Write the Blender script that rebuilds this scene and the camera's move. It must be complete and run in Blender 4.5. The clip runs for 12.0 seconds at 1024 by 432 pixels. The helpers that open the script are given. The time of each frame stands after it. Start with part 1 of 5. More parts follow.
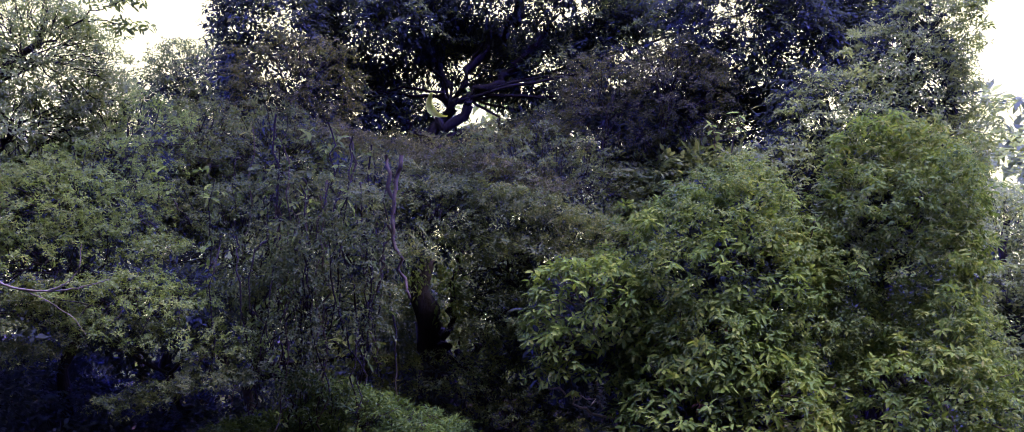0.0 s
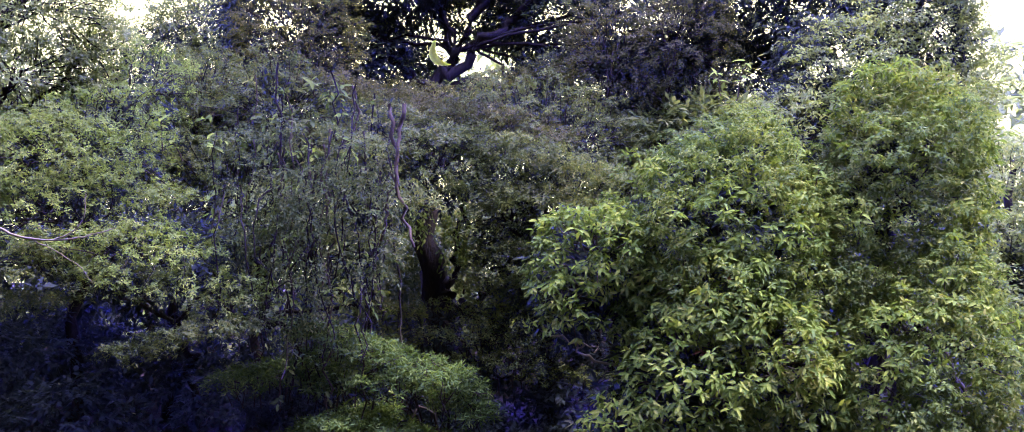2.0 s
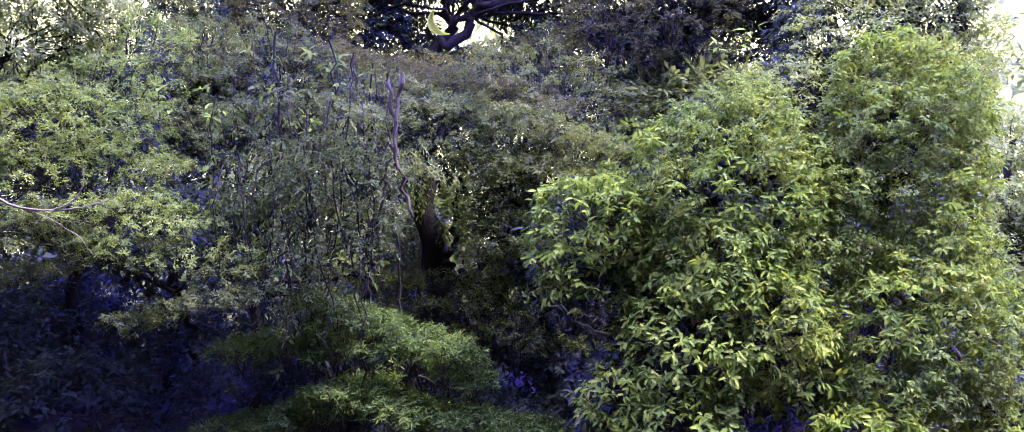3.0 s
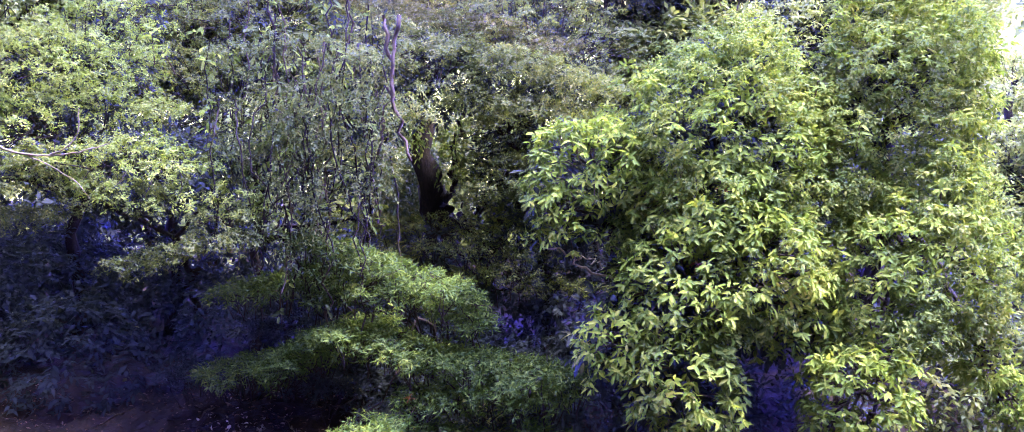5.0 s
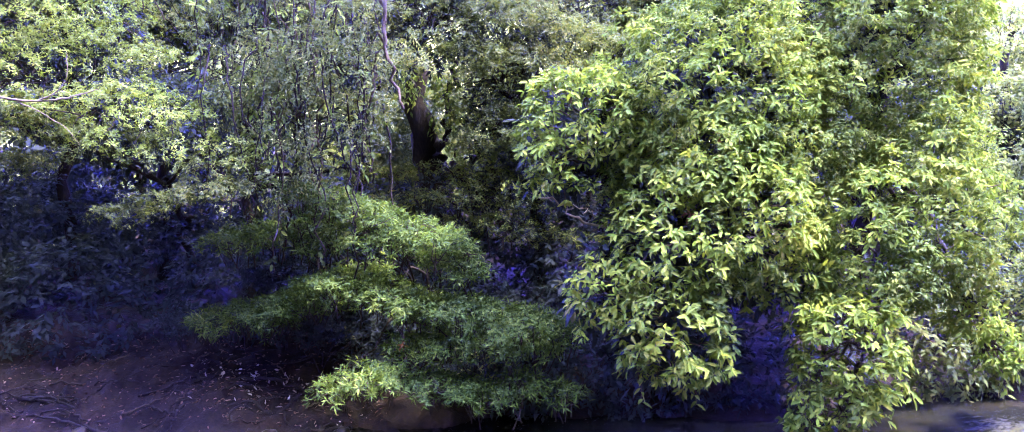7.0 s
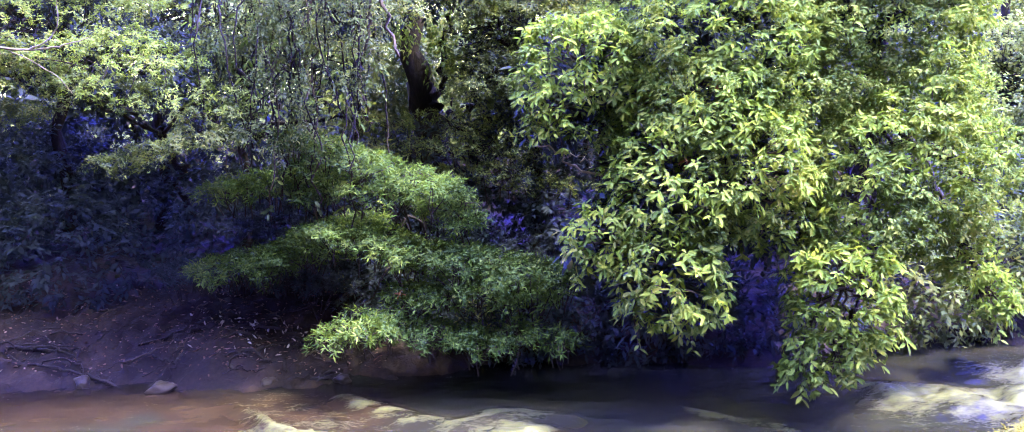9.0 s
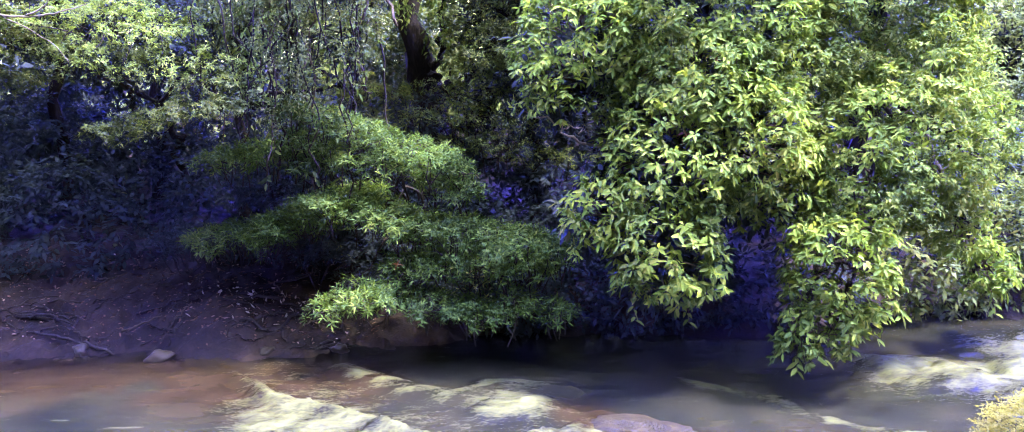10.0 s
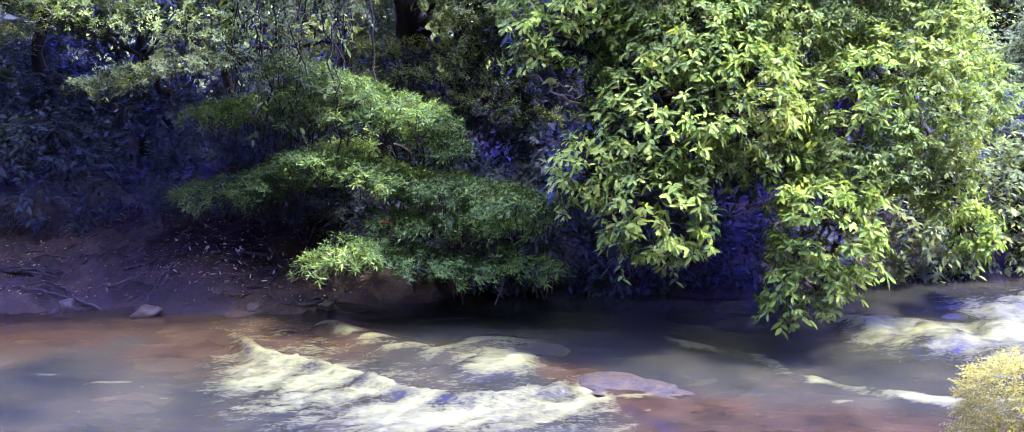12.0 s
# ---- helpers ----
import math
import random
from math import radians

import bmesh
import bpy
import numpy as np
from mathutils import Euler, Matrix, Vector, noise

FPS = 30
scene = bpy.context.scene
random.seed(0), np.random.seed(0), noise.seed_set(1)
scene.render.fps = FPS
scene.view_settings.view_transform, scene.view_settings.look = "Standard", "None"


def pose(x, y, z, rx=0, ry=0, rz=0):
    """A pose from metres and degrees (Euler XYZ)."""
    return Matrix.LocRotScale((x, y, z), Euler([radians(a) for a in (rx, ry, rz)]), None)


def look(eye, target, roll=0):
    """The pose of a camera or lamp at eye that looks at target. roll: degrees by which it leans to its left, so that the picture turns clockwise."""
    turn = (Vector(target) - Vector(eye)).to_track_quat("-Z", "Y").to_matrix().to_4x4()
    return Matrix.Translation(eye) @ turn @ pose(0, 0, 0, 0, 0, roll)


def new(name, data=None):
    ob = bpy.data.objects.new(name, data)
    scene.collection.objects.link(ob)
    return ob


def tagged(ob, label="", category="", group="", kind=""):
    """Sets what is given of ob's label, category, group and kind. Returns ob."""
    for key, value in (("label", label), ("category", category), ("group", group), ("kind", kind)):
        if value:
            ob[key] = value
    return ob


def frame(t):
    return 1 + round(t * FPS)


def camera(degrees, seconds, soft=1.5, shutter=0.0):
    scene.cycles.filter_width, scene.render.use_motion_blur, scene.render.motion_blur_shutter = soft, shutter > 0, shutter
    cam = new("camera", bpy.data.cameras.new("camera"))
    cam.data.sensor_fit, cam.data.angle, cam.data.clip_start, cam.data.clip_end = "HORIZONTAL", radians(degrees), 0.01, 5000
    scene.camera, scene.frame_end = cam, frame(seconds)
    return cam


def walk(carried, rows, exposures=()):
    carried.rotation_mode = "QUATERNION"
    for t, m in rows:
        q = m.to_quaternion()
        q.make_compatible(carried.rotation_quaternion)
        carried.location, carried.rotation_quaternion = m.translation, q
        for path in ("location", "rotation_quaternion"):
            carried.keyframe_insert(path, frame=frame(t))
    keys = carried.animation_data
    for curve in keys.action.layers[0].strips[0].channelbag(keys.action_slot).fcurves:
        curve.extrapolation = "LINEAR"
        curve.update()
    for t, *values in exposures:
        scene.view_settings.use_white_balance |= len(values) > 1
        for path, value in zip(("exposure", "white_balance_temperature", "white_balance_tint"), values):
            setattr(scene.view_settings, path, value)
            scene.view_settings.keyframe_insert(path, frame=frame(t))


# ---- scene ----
cam = camera(58.0, 12.0, soft=0.9)
EYE = 2.8
ROWS = [
    (0.0, 97.00, 0.40, 0.05),
    (0.5, 95.81, -0.08, -0.00),
    (1.0, 95.25, 0.21, 0.12),
    (1.5, 94.56, 0.50, 0.23),
    (2.0, 93.89, 0.41, 0.34),
    (2.5, 92.81, 0.38, 0.19),
    (3.0, 92.07, 0.45, 0.30),
    (5.0, 88.60, 0.70, 0.25),
    (5.5, 87.54, 0.50, 0.13),
    (6.0, 86.82, 0.74, -0.10),
    (6.5, 86.21, 0.19, -0.08),
    (7.0, 85.50, 0.34, -0.13),
    (7.5, 84.33, 0.04, -0.07),
    (9.5, 81.59, 0.64, -0.34),
    (10.0, 80.59, 0.20, -0.35),
    (10.5, 80.04, 0.52, -0.68),
    (11.0, 79.61, 0.16, -0.60),
    (11.5, 79.05, 0.07, -0.78),
    (12.0, 78.07, -0.43, -0.92),
]
walk(cam, [(t, pose(0.004 * t, 0.003 * t, EYE - 0.004 * t, tip, lean, turn)) for t, tip, lean, turn in ROWS],
     [(0, 1.0, 4650, 57), (1.5, 1.78, 4750, 53), (2.5, 2.2, 4850, 48), (5.5, 3.25, 4900, 45), (7.5, 3.4, 4850, 39), (12, 3.3, 4750, 31)])

# ---- light ----
world = bpy.data.worlds.new("world")
scene.world = world
world.use_nodes = True
wn = world.node_tree.nodes
sky = wn.new("ShaderNodeTexSky")
sky.sky_type, sky.sun_disc = "NISHITA", False
SUN_ELEVATION, SUN_TURN = 62.0, 90.0
sky.sun_elevation, sky.sun_rotation = radians(SUN_ELEVATION), radians(SUN_TURN)
sky.air_density, sky.dust_density, sky.ozone_density = 1.0, 4.0, 1.0
wn["Background"].inputs["Strength"].default_value = 0.15
place_on_dome = wn.new("ShaderNodeTexCoord")
height = wn.new("ShaderNodeSeparateXYZ")
dome = wn.new("ShaderNodeValToRGB")
for el, (at, col) in zip((dome.color_ramp.elements[0], dome.color_ramp.elements[1], dome.color_ramp.elements.new(0.45)),
                         ((0.36, (0.38, 0.345, 0.09)), (1.0, (0.37, 0.30, 9.6)), (0.62, (0.46, 0.385, 5.0)))):
    el.position, el.color = at, (*col, 1)
haze = wn.new("ShaderNodeMixRGB")
bright = wn.new("ShaderNodeVectorMath")
bright.operation = "SCALE"
bright.inputs["Scale"].default_value = 18.5
haze.inputs[0].default_value = 0.97
wl = world.node_tree.links
wl.new(place_on_dome.outputs["Generated"], height.inputs[0])
tilt = wn.new("ShaderNodeMath")
tilt.operation = "MULTIPLY_ADD"
tilt.inputs[1].default_value = -0.4
wl.new(height.outputs["Y"], tilt.inputs[0])
wl.new(height.outputs["Z"], tilt.inputs[2])
wl.new(tilt.outputs[0], dome.inputs[0])
wl.new(dome.outputs[0], bright.inputs[0])
wl.new(sky.outputs[0], haze.inputs[1])
wl.new(bright.outputs[0], haze.inputs[2])
wl.new(haze.outputs[0], wn["Background"].inputs[0])
lamp = bpy.data.lights.new("sun", "SUN")
lamp.energy, lamp.angle, lamp.color = 5.6, radians(8), (0.92, 0.79, 0.56)
sun = new("sun", lamp)
a, e = radians(SUN_TURN), radians(SUN_ELEVATION)
to_sun = Vector((math.sin(a) * math.cos(e), math.cos(a) * math.cos(e), math.sin(e)))
sun.matrix_world = look(to_sun * 30, (0, 0, 0))


# ---- materials ----
def nodes_of(name):
    m = bpy.data.materials.new(name)
    m.use_nodes = True
    return m, m.node_tree.nodes, m.node_tree.links, m.node_tree.nodes["Principled BSDF"]


def ramp(nodes, stops):
    r = nodes.new("ShaderNodeValToRGB")
    while len(r.color_ramp.elements) < len(stops):
        r.color_ramp.elements.new(0.5)
    for el, (at, col) in zip(r.color_ramp.elements, stops):
        el.position, el.color = at, (*col, 1)
    return r


def leaf_material(name, dark, mid, light, gloss=0.5, through_light=0.35, single=False, odd=(0.29, 0.28, 0.06), shine=0.006):
    """Leaf skin: each leaf has its own tone, a few are yellowed; light shines through."""
    m, n, l, p = nodes_of(name)
    if single:
        rnd = n.new("ShaderNodeObjectInfo").outputs["Random"]
    else:
        rnd = n.new("ShaderNodeNewGeometry").outputs["Random Per Island"]
    co = n.new("ShaderNodeNewGeometry")
    big = n.new("ShaderNodeTexNoise")
    big.inputs["Scale"].default_value, big.inputs["Detail"].default_value = 1.1, 2
    l.new(co.outputs["Position"], big.inputs["Vector"])
    fine = n.new("ShaderNodeTexNoise")
    fine.inputs["Scale"].default_value, fine.inputs["Detail"].default_value = 60, 2
    l.new(co.outputs["Position"], fine.inputs["Vector"])
    add = n.new("ShaderNodeMath")
    add.operation = "MULTIPLY_ADD"
    l.new(big.outputs["Fac"], add.inputs[0])
    add.inputs[1].default_value = 0.9
    sub = n.new("ShaderNodeMath")
    sub.operation = "MULTIPLY_ADD"
    l.new(rnd, sub.inputs[0])
    sub.inputs[1].default_value, sub.inputs[2].default_value = 0.62, -0.26
    l.new(sub.outputs[0], add.inputs[2])
    r = ramp(n, [(0.0, dark), (0.5, mid), (0.86, light), (1.0, odd)])
    l.new(add.outputs[0], r.inputs[0])
    mix = n.new("ShaderNodeMixRGB")
    mix.blend_type = "MULTIPLY"
    mix.inputs[0].default_value = 0.5
    l.new(r.outputs[0], mix.inputs[1])
    l.new(fine.outputs["Fac"], mix.inputs[2])
    l.new(mix.outputs[0], p.inputs["Base Color"])
    p.inputs["Roughness"].default_value = gloss
    p.inputs["Specular IOR Level"].default_value = shine
    tr = n.new("ShaderNodeBsdfTranslucent")
    warm = n.new("ShaderNodeMixRGB")
    warm.blend_type = "MULTIPLY"
    warm.inputs[0].default_value = 1.0
    warm.inputs[2].default_value = (1.5, 1.55, 0.7, 1)
    l.new(mix.outputs[0], warm.inputs[1])
    l.new(warm.outputs[0], tr.inputs[0])
    ms = n.new("ShaderNodeMixShader")
    ms.inputs[0].default_value = through_light
    l.new(p.outputs[0], ms.inputs[1])
    l.new(tr.outputs[0], ms.inputs[2])
    l.new(ms.outputs[0], n["Material Output"].inputs[0])
    return m


def rough_material(name, stops, scale=6.0, fine=60.0, rough=0.9, bump=0.4, stretch=(1, 1, 1)):
    """Bark, soil, stone: two scales of tone and a relief."""
    m, n, l, p = nodes_of(name)
    co = n.new("ShaderNodeNewGeometry")
    mp = n.new("ShaderNodeMapping")
    mp.inputs["Scale"].default_value = stretch
    l.new(co.outputs["Position"], mp.inputs[0])
    a1 = n.new("ShaderNodeTexNoise")
    a1.inputs["Scale"].default_value, a1.inputs["Detail"].default_value, a1.inputs["Roughness"].default_value = scale, 6, 0.65
    a2 = n.new("ShaderNodeTexNoise")
    a2.inputs["Scale"].default_value, a2.inputs["Detail"].default_value = fine, 4
    for q in (a1, a2):
        l.new(mp.outputs[0], q.inputs["Vector"])
    mx = n.new("ShaderNodeMath")
    mx.operation = "MULTIPLY_ADD"
    l.new(a2.outputs["Fac"], mx.inputs[0])
    mx.inputs[1].default_value = 0.35
    l.new(a1.outputs["Fac"], mx.inputs[2])
    r = ramp(n, stops)
    sc = n.new("ShaderNodeMath")
    sc.operation = "SUBTRACT"
    sc.inputs[1].default_value = 0.17
    l.new(mx.outputs[0], sc.inputs[0])
    l.new(sc.outputs[0], r.inputs[0])
    l.new(r.outputs[0], p.inputs["Base Color"])
    p.inputs["Roughness"].default_value = rough
    p.inputs["Specular IOR Level"].default_value = 0.12
    b = n.new("ShaderNodeBump")
    b.inputs["Strength"].default_value, b.inputs["Distance"].default_value = bump, 0.03
    l.new(mx.outputs[0], b.inputs["Height"])
    l.new(b.outputs[0], p.inputs["Normal"])
    return m


BROAD = leaf_material("broad_leaf", (0.0543, 0.085, 0.0172), (0.1323, 0.185, 0.0239), (0.2415, 0.275, 0.0322))
BROAD_ONE = leaf_material("broad_leaf_single", (0.0966, 0.14, 0.0218), (0.1701, 0.225, 0.0291), (0.2656, 0.3, 0.037), single=True)
VINE = leaf_material("vine_leaf", (0.0508, 0.08, 0.0207), (0.127, 0.17, 0.0295), (0.2289, 0.25, 0.0382), gloss=0.6)
SMALL = leaf_material("small_leaf", (0.0481, 0.068, 0.0265), (0.1025, 0.125, 0.0348), (0.1807, 0.19, 0.0439))
OLIVE = leaf_material("olive_leaf", (0.0718, 0.1, 0.0276), (0.148, 0.185, 0.0398), (0.2408, 0.27, 0.0521), through_light=0.45)
# dark bluish leaf tone: shadow between the leaves is put into the colour
SHADED = leaf_material("shade_toned_leaf", (0.0286, 0.035, 0.0362), (0.0363, 0.044, 0.0436), (0.0495, 0.058, 0.0532), shine=0.01)
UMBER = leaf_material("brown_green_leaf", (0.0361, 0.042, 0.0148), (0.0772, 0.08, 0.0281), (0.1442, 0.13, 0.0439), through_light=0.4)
FRESH = leaf_material("fresh_leaf", (0.0803, 0.115, 0.0273), (0.1599, 0.21, 0.0392), (0.2704, 0.315, 0.0546), through_light=0.5)
LANCE = leaf_material("lance_leaf", (0.0313, 0.0508, 0.0181), (0.073, 0.111, 0.0237), (0.146, 0.184, 0.0306))
LANCE_ONE = leaf_material("lance_leaf_single", (0.0485, 0.0765, 0.0206), (0.0919, 0.136, 0.0283), (0.1617, 0.212, 0.0337), single=True)
# pale leaf tone with bright haze put into the colour
HAZED = leaf_material("haze_toned_leaf", (0.1155, 0.14, 0.0486), (0.189, 0.22, 0.0693), (0.2835, 0.31, 0.097), through_light=0.5)
GOLD = leaf_material("golden_leaf", (0.14, 0.125, 0.0172), (0.2, 0.18, 0.024), (0.27, 0.245, 0.0387), through_light=0.4, odd=(0.36, 0.26, 0.0772))
YELLOW = leaf_material("yellow_leaf", (0.42, 0.46, 0.0528), (0.55, 0.6, 0.0792), (0.62, 0.66, 0.1188), through_light=0.5, single=True, odd=(0.5, 0.5, 0.066))
DRY = leaf_material("dry_leaf", (0.07, 0.035, 0.0194), (0.15, 0.09, 0.0528), (0.28, 0.21, 0.1408), gloss=0.6, through_light=0.1, odd=(0.5, 0.45, 0.3344))
PALE = leaf_material("pale_leaf", (0.2, 0.15, 0.1056), (0.36, 0.3, 0.22), (0.55, 0.5, 0.3872), gloss=0.6, through_light=0.2, odd=(0.6, 0.55, 0.44))
BARK = rough_material("bark", [(0.2, (0.008, 0.0065, 0.004)), (0.55, (0.022, 0.017, 0.0101)), (0.9, (0.05, 0.039, 0.0223))], 5, 40, 0.9, 0.7, (1, 1, 0.25))
PALE_BARK = rough_material("pale_bark", [(0.2, (0.03, 0.023, 0.0111)), (0.6, (0.065, 0.048, 0.0231)), (0.9, (0.11, 0.085, 0.0416))], 8, 60, 0.85, 0.4)
RAMP_ROCK = rough_material("washed_rock", [(0.2, (0.005, 0.0037, 0.0009)), (0.5, (0.0145, 0.0105, 0.0026)), (0.85, (0.036, 0.027, 0.0075))], 9, 55, 0.6, 1.0)
TWIG = rough_material("bare_twig", [(0.2, (0.085, 0.07, 0.03)), (0.6, (0.15, 0.125, 0.055)), (0.9, (0.22, 0.185, 0.085))], 8, 60, 0.8, 0.3)
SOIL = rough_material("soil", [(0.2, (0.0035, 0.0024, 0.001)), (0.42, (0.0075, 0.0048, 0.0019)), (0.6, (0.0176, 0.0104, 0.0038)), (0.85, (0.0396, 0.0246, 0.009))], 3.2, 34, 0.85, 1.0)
STONE = rough_material("stone", [(0.2, (0.012, 0.009, 0.0032)), (0.55, (0.028, 0.02, 0.0071)), (0.9, (0.054, 0.04, 0.0152))], 4, 50, 0.5, 0.5)
WET_ROCK = rough_material("wet_rock", [(0.2, (0.03, 0.022, 0.0076)), (0.55, (0.07, 0.05, 0.0151)), (0.9, (0.15, 0.11, 0.0336))], 5, 45, 0.25, 0.7)


def water_material():
    """Murky river water: bed tones where it is shallow, broken white foam where it tumbles."""
    m, n, l, p = nodes_of("river_water")
    co = n.new("ShaderNodeNewGeometry")
    foam_at, shallow_at = n.new("ShaderNodeAttribute"), n.new("ShaderNodeAttribute")
    foam_at.attribute_name, shallow_at.attribute_name = "foam", "shallow"

    def tex(scale, detail, rough, stretch):
        mp = n.new("ShaderNodeMapping")
        mp.inputs["Scale"].default_value = stretch
        mp.inputs["Rotation"].default_value = (0, 0, radians(-25))
        l.new(co.outputs["Position"], mp.inputs[0])
        q = n.new("ShaderNodeTexNoise")
        q.inputs["Scale"].default_value, q.inputs["Detail"].default_value, q.inputs["Roughness"].default_value = scale, detail, rough
        l.new(mp.outputs[0], q.inputs["Vector"])
        return q.outputs["Fac"]

    def sums(a, k, c):
        q = n.new("ShaderNodeMath")
        q.operation = "MULTIPLY_ADD"
        l.new(a, q.inputs[0])
        q.inputs[1].default_value = k
        if isinstance(c, float):
            q.inputs[2].default_value = c
        else:
            l.new(c, q.inputs[2])
        return q.outputs[0]

    def held(a):
        q = n.new("ShaderNodeClamp")
        l.new(a, q.inputs[0])
        return q.outputs[0]

    def blend(f, a, c):
        q = n.new("ShaderNodeMixRGB")
        l.new(f, q.inputs[0])
        for s, v in ((q.inputs[1], a), (q.inputs[2], c)):
            if isinstance(v, tuple):
                s.default_value = (*v, 1)
            else:
                l.new(v, s)
        return q.outputs[0]

    bed = ramp(n, [(0.3, (0.005, 0.0055, 0.004)), (0.5, (0.0098, 0.0095, 0.005)), (0.75, (0.019, 0.0165, 0.0075))])
    l.new(tex(1.1, 4, 0.6, (1, 1, 1)), bed.inputs[0])
    floor_tone = ramp(n, [(0.28, (0.0035, 0.0035, 0.0025)), (0.45, (0.0115, 0.0072, 0.003)), (0.75, (0.023, 0.0145, 0.006))])
    l.new(tex(2.6, 6, 0.65, (1, 1.4, 1)), floor_tone.inputs[0])
    under = blend(held(sums(tex(3.0, 3, 0.5, (1, 1, 1)), 0.7, sums(shallow_at.outputs["Fac"], 1.0, -0.35))), bed.outputs[0], floor_tone.outputs[0])
    fine = tex(34, 8, 0.8, (0.6, 1.5, 1))
    veil = tex(6, 6, 0.7, (0.5, 1.9, 1))
    fac = held(sums(fine, 3.2, sums(veil, 1.8, sums(foam_at.outputs["Fac"], 1.4, -2.95))))
    foam = ramp(n, [(0.3, (0.037, 0.038, 0.012)), (0.7, (0.098, 0.098, 0.026))])
    l.new(tex(11, 8, 0.75, (0.7, 1.4, 1)), foam.inputs[0])
    l.new(blend(fac, under, foam.outputs[0]), p.inputs["Base Color"])
    l.new(sums(fac, 0.5, 0.22), p.inputs["Roughness"])
    p.inputs["IOR"].default_value = 1.33
    l.new(held(sums(shallow_at.outputs["Fac"], -0.03, 0.055)), p.inputs["Specular IOR Level"])
    b = n.new("ShaderNodeBump")
    b.inputs["Strength"].default_value, b.inputs["Distance"].default_value = 0.2, 0.03
    l.new(sums(tex(9, 5, 0.6, (0.6, 1.6, 1)), 0.14, sums(fac, 0.9, 0.0)), b.inputs["Height"])
    l.new(b.outputs[0], p.inputs["Normal"])
    return m


WATER = water_material()

# ---- mesh helpers ----
rng = np.random.default_rng(7)


def lattice(p, seed):
    """Smooth value noise of points p (n, 2 or 3), between 0 and 1."""
    p = np.asarray(p, float)
    if p.shape[1] == 2:
        p = np.column_stack([p, np.zeros(len(p))])
    i = np.floor(p).astype(np.int64)
    f = p - i
    f = f * f * (3 - 2 * f)
    out = np.zeros(len(p))
    for dx in (0, 1):
        for dy in (0, 1):
            for dz in (0, 1):
                h = (i[:, 0] + dx) * 374761393 + (i[:, 1] + dy) * 668265263 + (i[:, 2] + dz) * 2147483647 + seed * 974711
                h = ((h ^ (h >> 13)) * 1274126177) & 0x7FFFFFFF
                v = ((h ^ (h >> 16)) & 0xFFFF) / 65535.0
                w = (f[:, 0] if dx else 1 - f[:, 0]) * (f[:, 1] if dy else 1 - f[:, 1]) * (f[:, 2] if dz else 1 - f[:, 2])
                out += v * w
    return out


def fractal(p, scale, seed, octaves=4):
    p = np.asarray(p, float)
    out, amp, tot = np.zeros(len(p)), 1.0, 0.0
    for k in range(octaves):
        out += amp * lattice(p * scale * 2 ** k, seed + k)
        tot += amp
        amp *= 0.55
    return out / tot


def mesh_from(name, verts, quads, material, smooth=False):
    me = bpy.data.meshes.new(name)
    verts, quads = np.asarray(verts, np.float32), np.asarray(quads, np.int32)
    me.vertices.add(len(verts))
    me.vertices.foreach_set("co", verts.ravel())
    k = quads.shape[1]
    me.loops.add(quads.size)
    me.loops.foreach_set("vertex_index", quads.ravel())
    me.polygons.add(len(quads))
    me.polygons.foreach_set("loop_start", np.arange(len(quads), dtype=np.int32) * k)
    if smooth:
        me.polygons.foreach_set("use_smooth", np.ones(len(quads), bool))
    me.update(calc_edges=True)
    me.materials.append(material)
    return me


def child(name, me, parent, label="", kind=""):
    ob = new(name, me)
    ob.parent = parent
    return tagged(ob, label, kind=kind)


def unit(v):
    return v / np.maximum(np.linalg.norm(v, axis=-1, keepdims=True), 1e-9)


# outline of a leaf: share of length, share of half width, sag; two halves folded along the rib
OUTLINES = {
    "broad": ((0.0, 0.0), (0.28, 0.85), (0.68, 0.92), (1.0, 0.0)),
    "lance": ((0.0, 0.0), (0.25, 0.9), (0.6, 0.75), (1.0, 0.0)),
}


def leaf_mesh(name, base, way, up, length, width, material, shape="broad"):
    """One mesh of many folded, drooping leaves. base, way, up: (n, 3); length, width: (n,)."""
    n = len(base)
    way = unit(way)
    side = unit(np.cross(way, up))
    up = np.cross(side, way)
    bend = rng.uniform(0.05, 0.3, n)[:, None]
    (_, _), (a1, w1), (a2, w2), (_, _) = OUTLINES.get(shape, OUTLINES["broad"])
    L, W = length[:, None], width[:, None] * 0.5
    fold = 0.35
    if shape == "simple":
        mid = base + L * (way * 0.48 - up * bend * 0.25) + up * W * 0.2
        v = np.stack([base, mid + W * side, base + L * (way - up * bend), mid - W * side], axis=1).reshape(-1, 3)
        return mesh_from(name, v, np.arange(n * 4).reshape(-1, 4), material)
    tip = base + L * (way - up * bend)
    v = np.stack([
        base,
        base + L * (way * a1 - up * bend * a1 * a1) + W * w1 * (side + up * fold),
        base + L * (way * a2 - up * bend * a2 * a2) + W * w2 * (side + up * fold),
        tip,
        base + L * (way * a2 - up * bend * a2 * a2) + W * w2 * (-side + up * fold),
        base + L * (way * a1 - up * bend * a1 * a1) + W * w1 * (-side + up * fold)], axis=1).reshape(-1, 3)
    k = (np.arange(n) * 6)[:, None]
    q = np.concatenate([k + np.array([[0, 1, 2, 3]]), k + np.array([[0, 3, 4, 5]])], axis=1).reshape(-1, 4)
    return mesh_from(name, v, q, material)


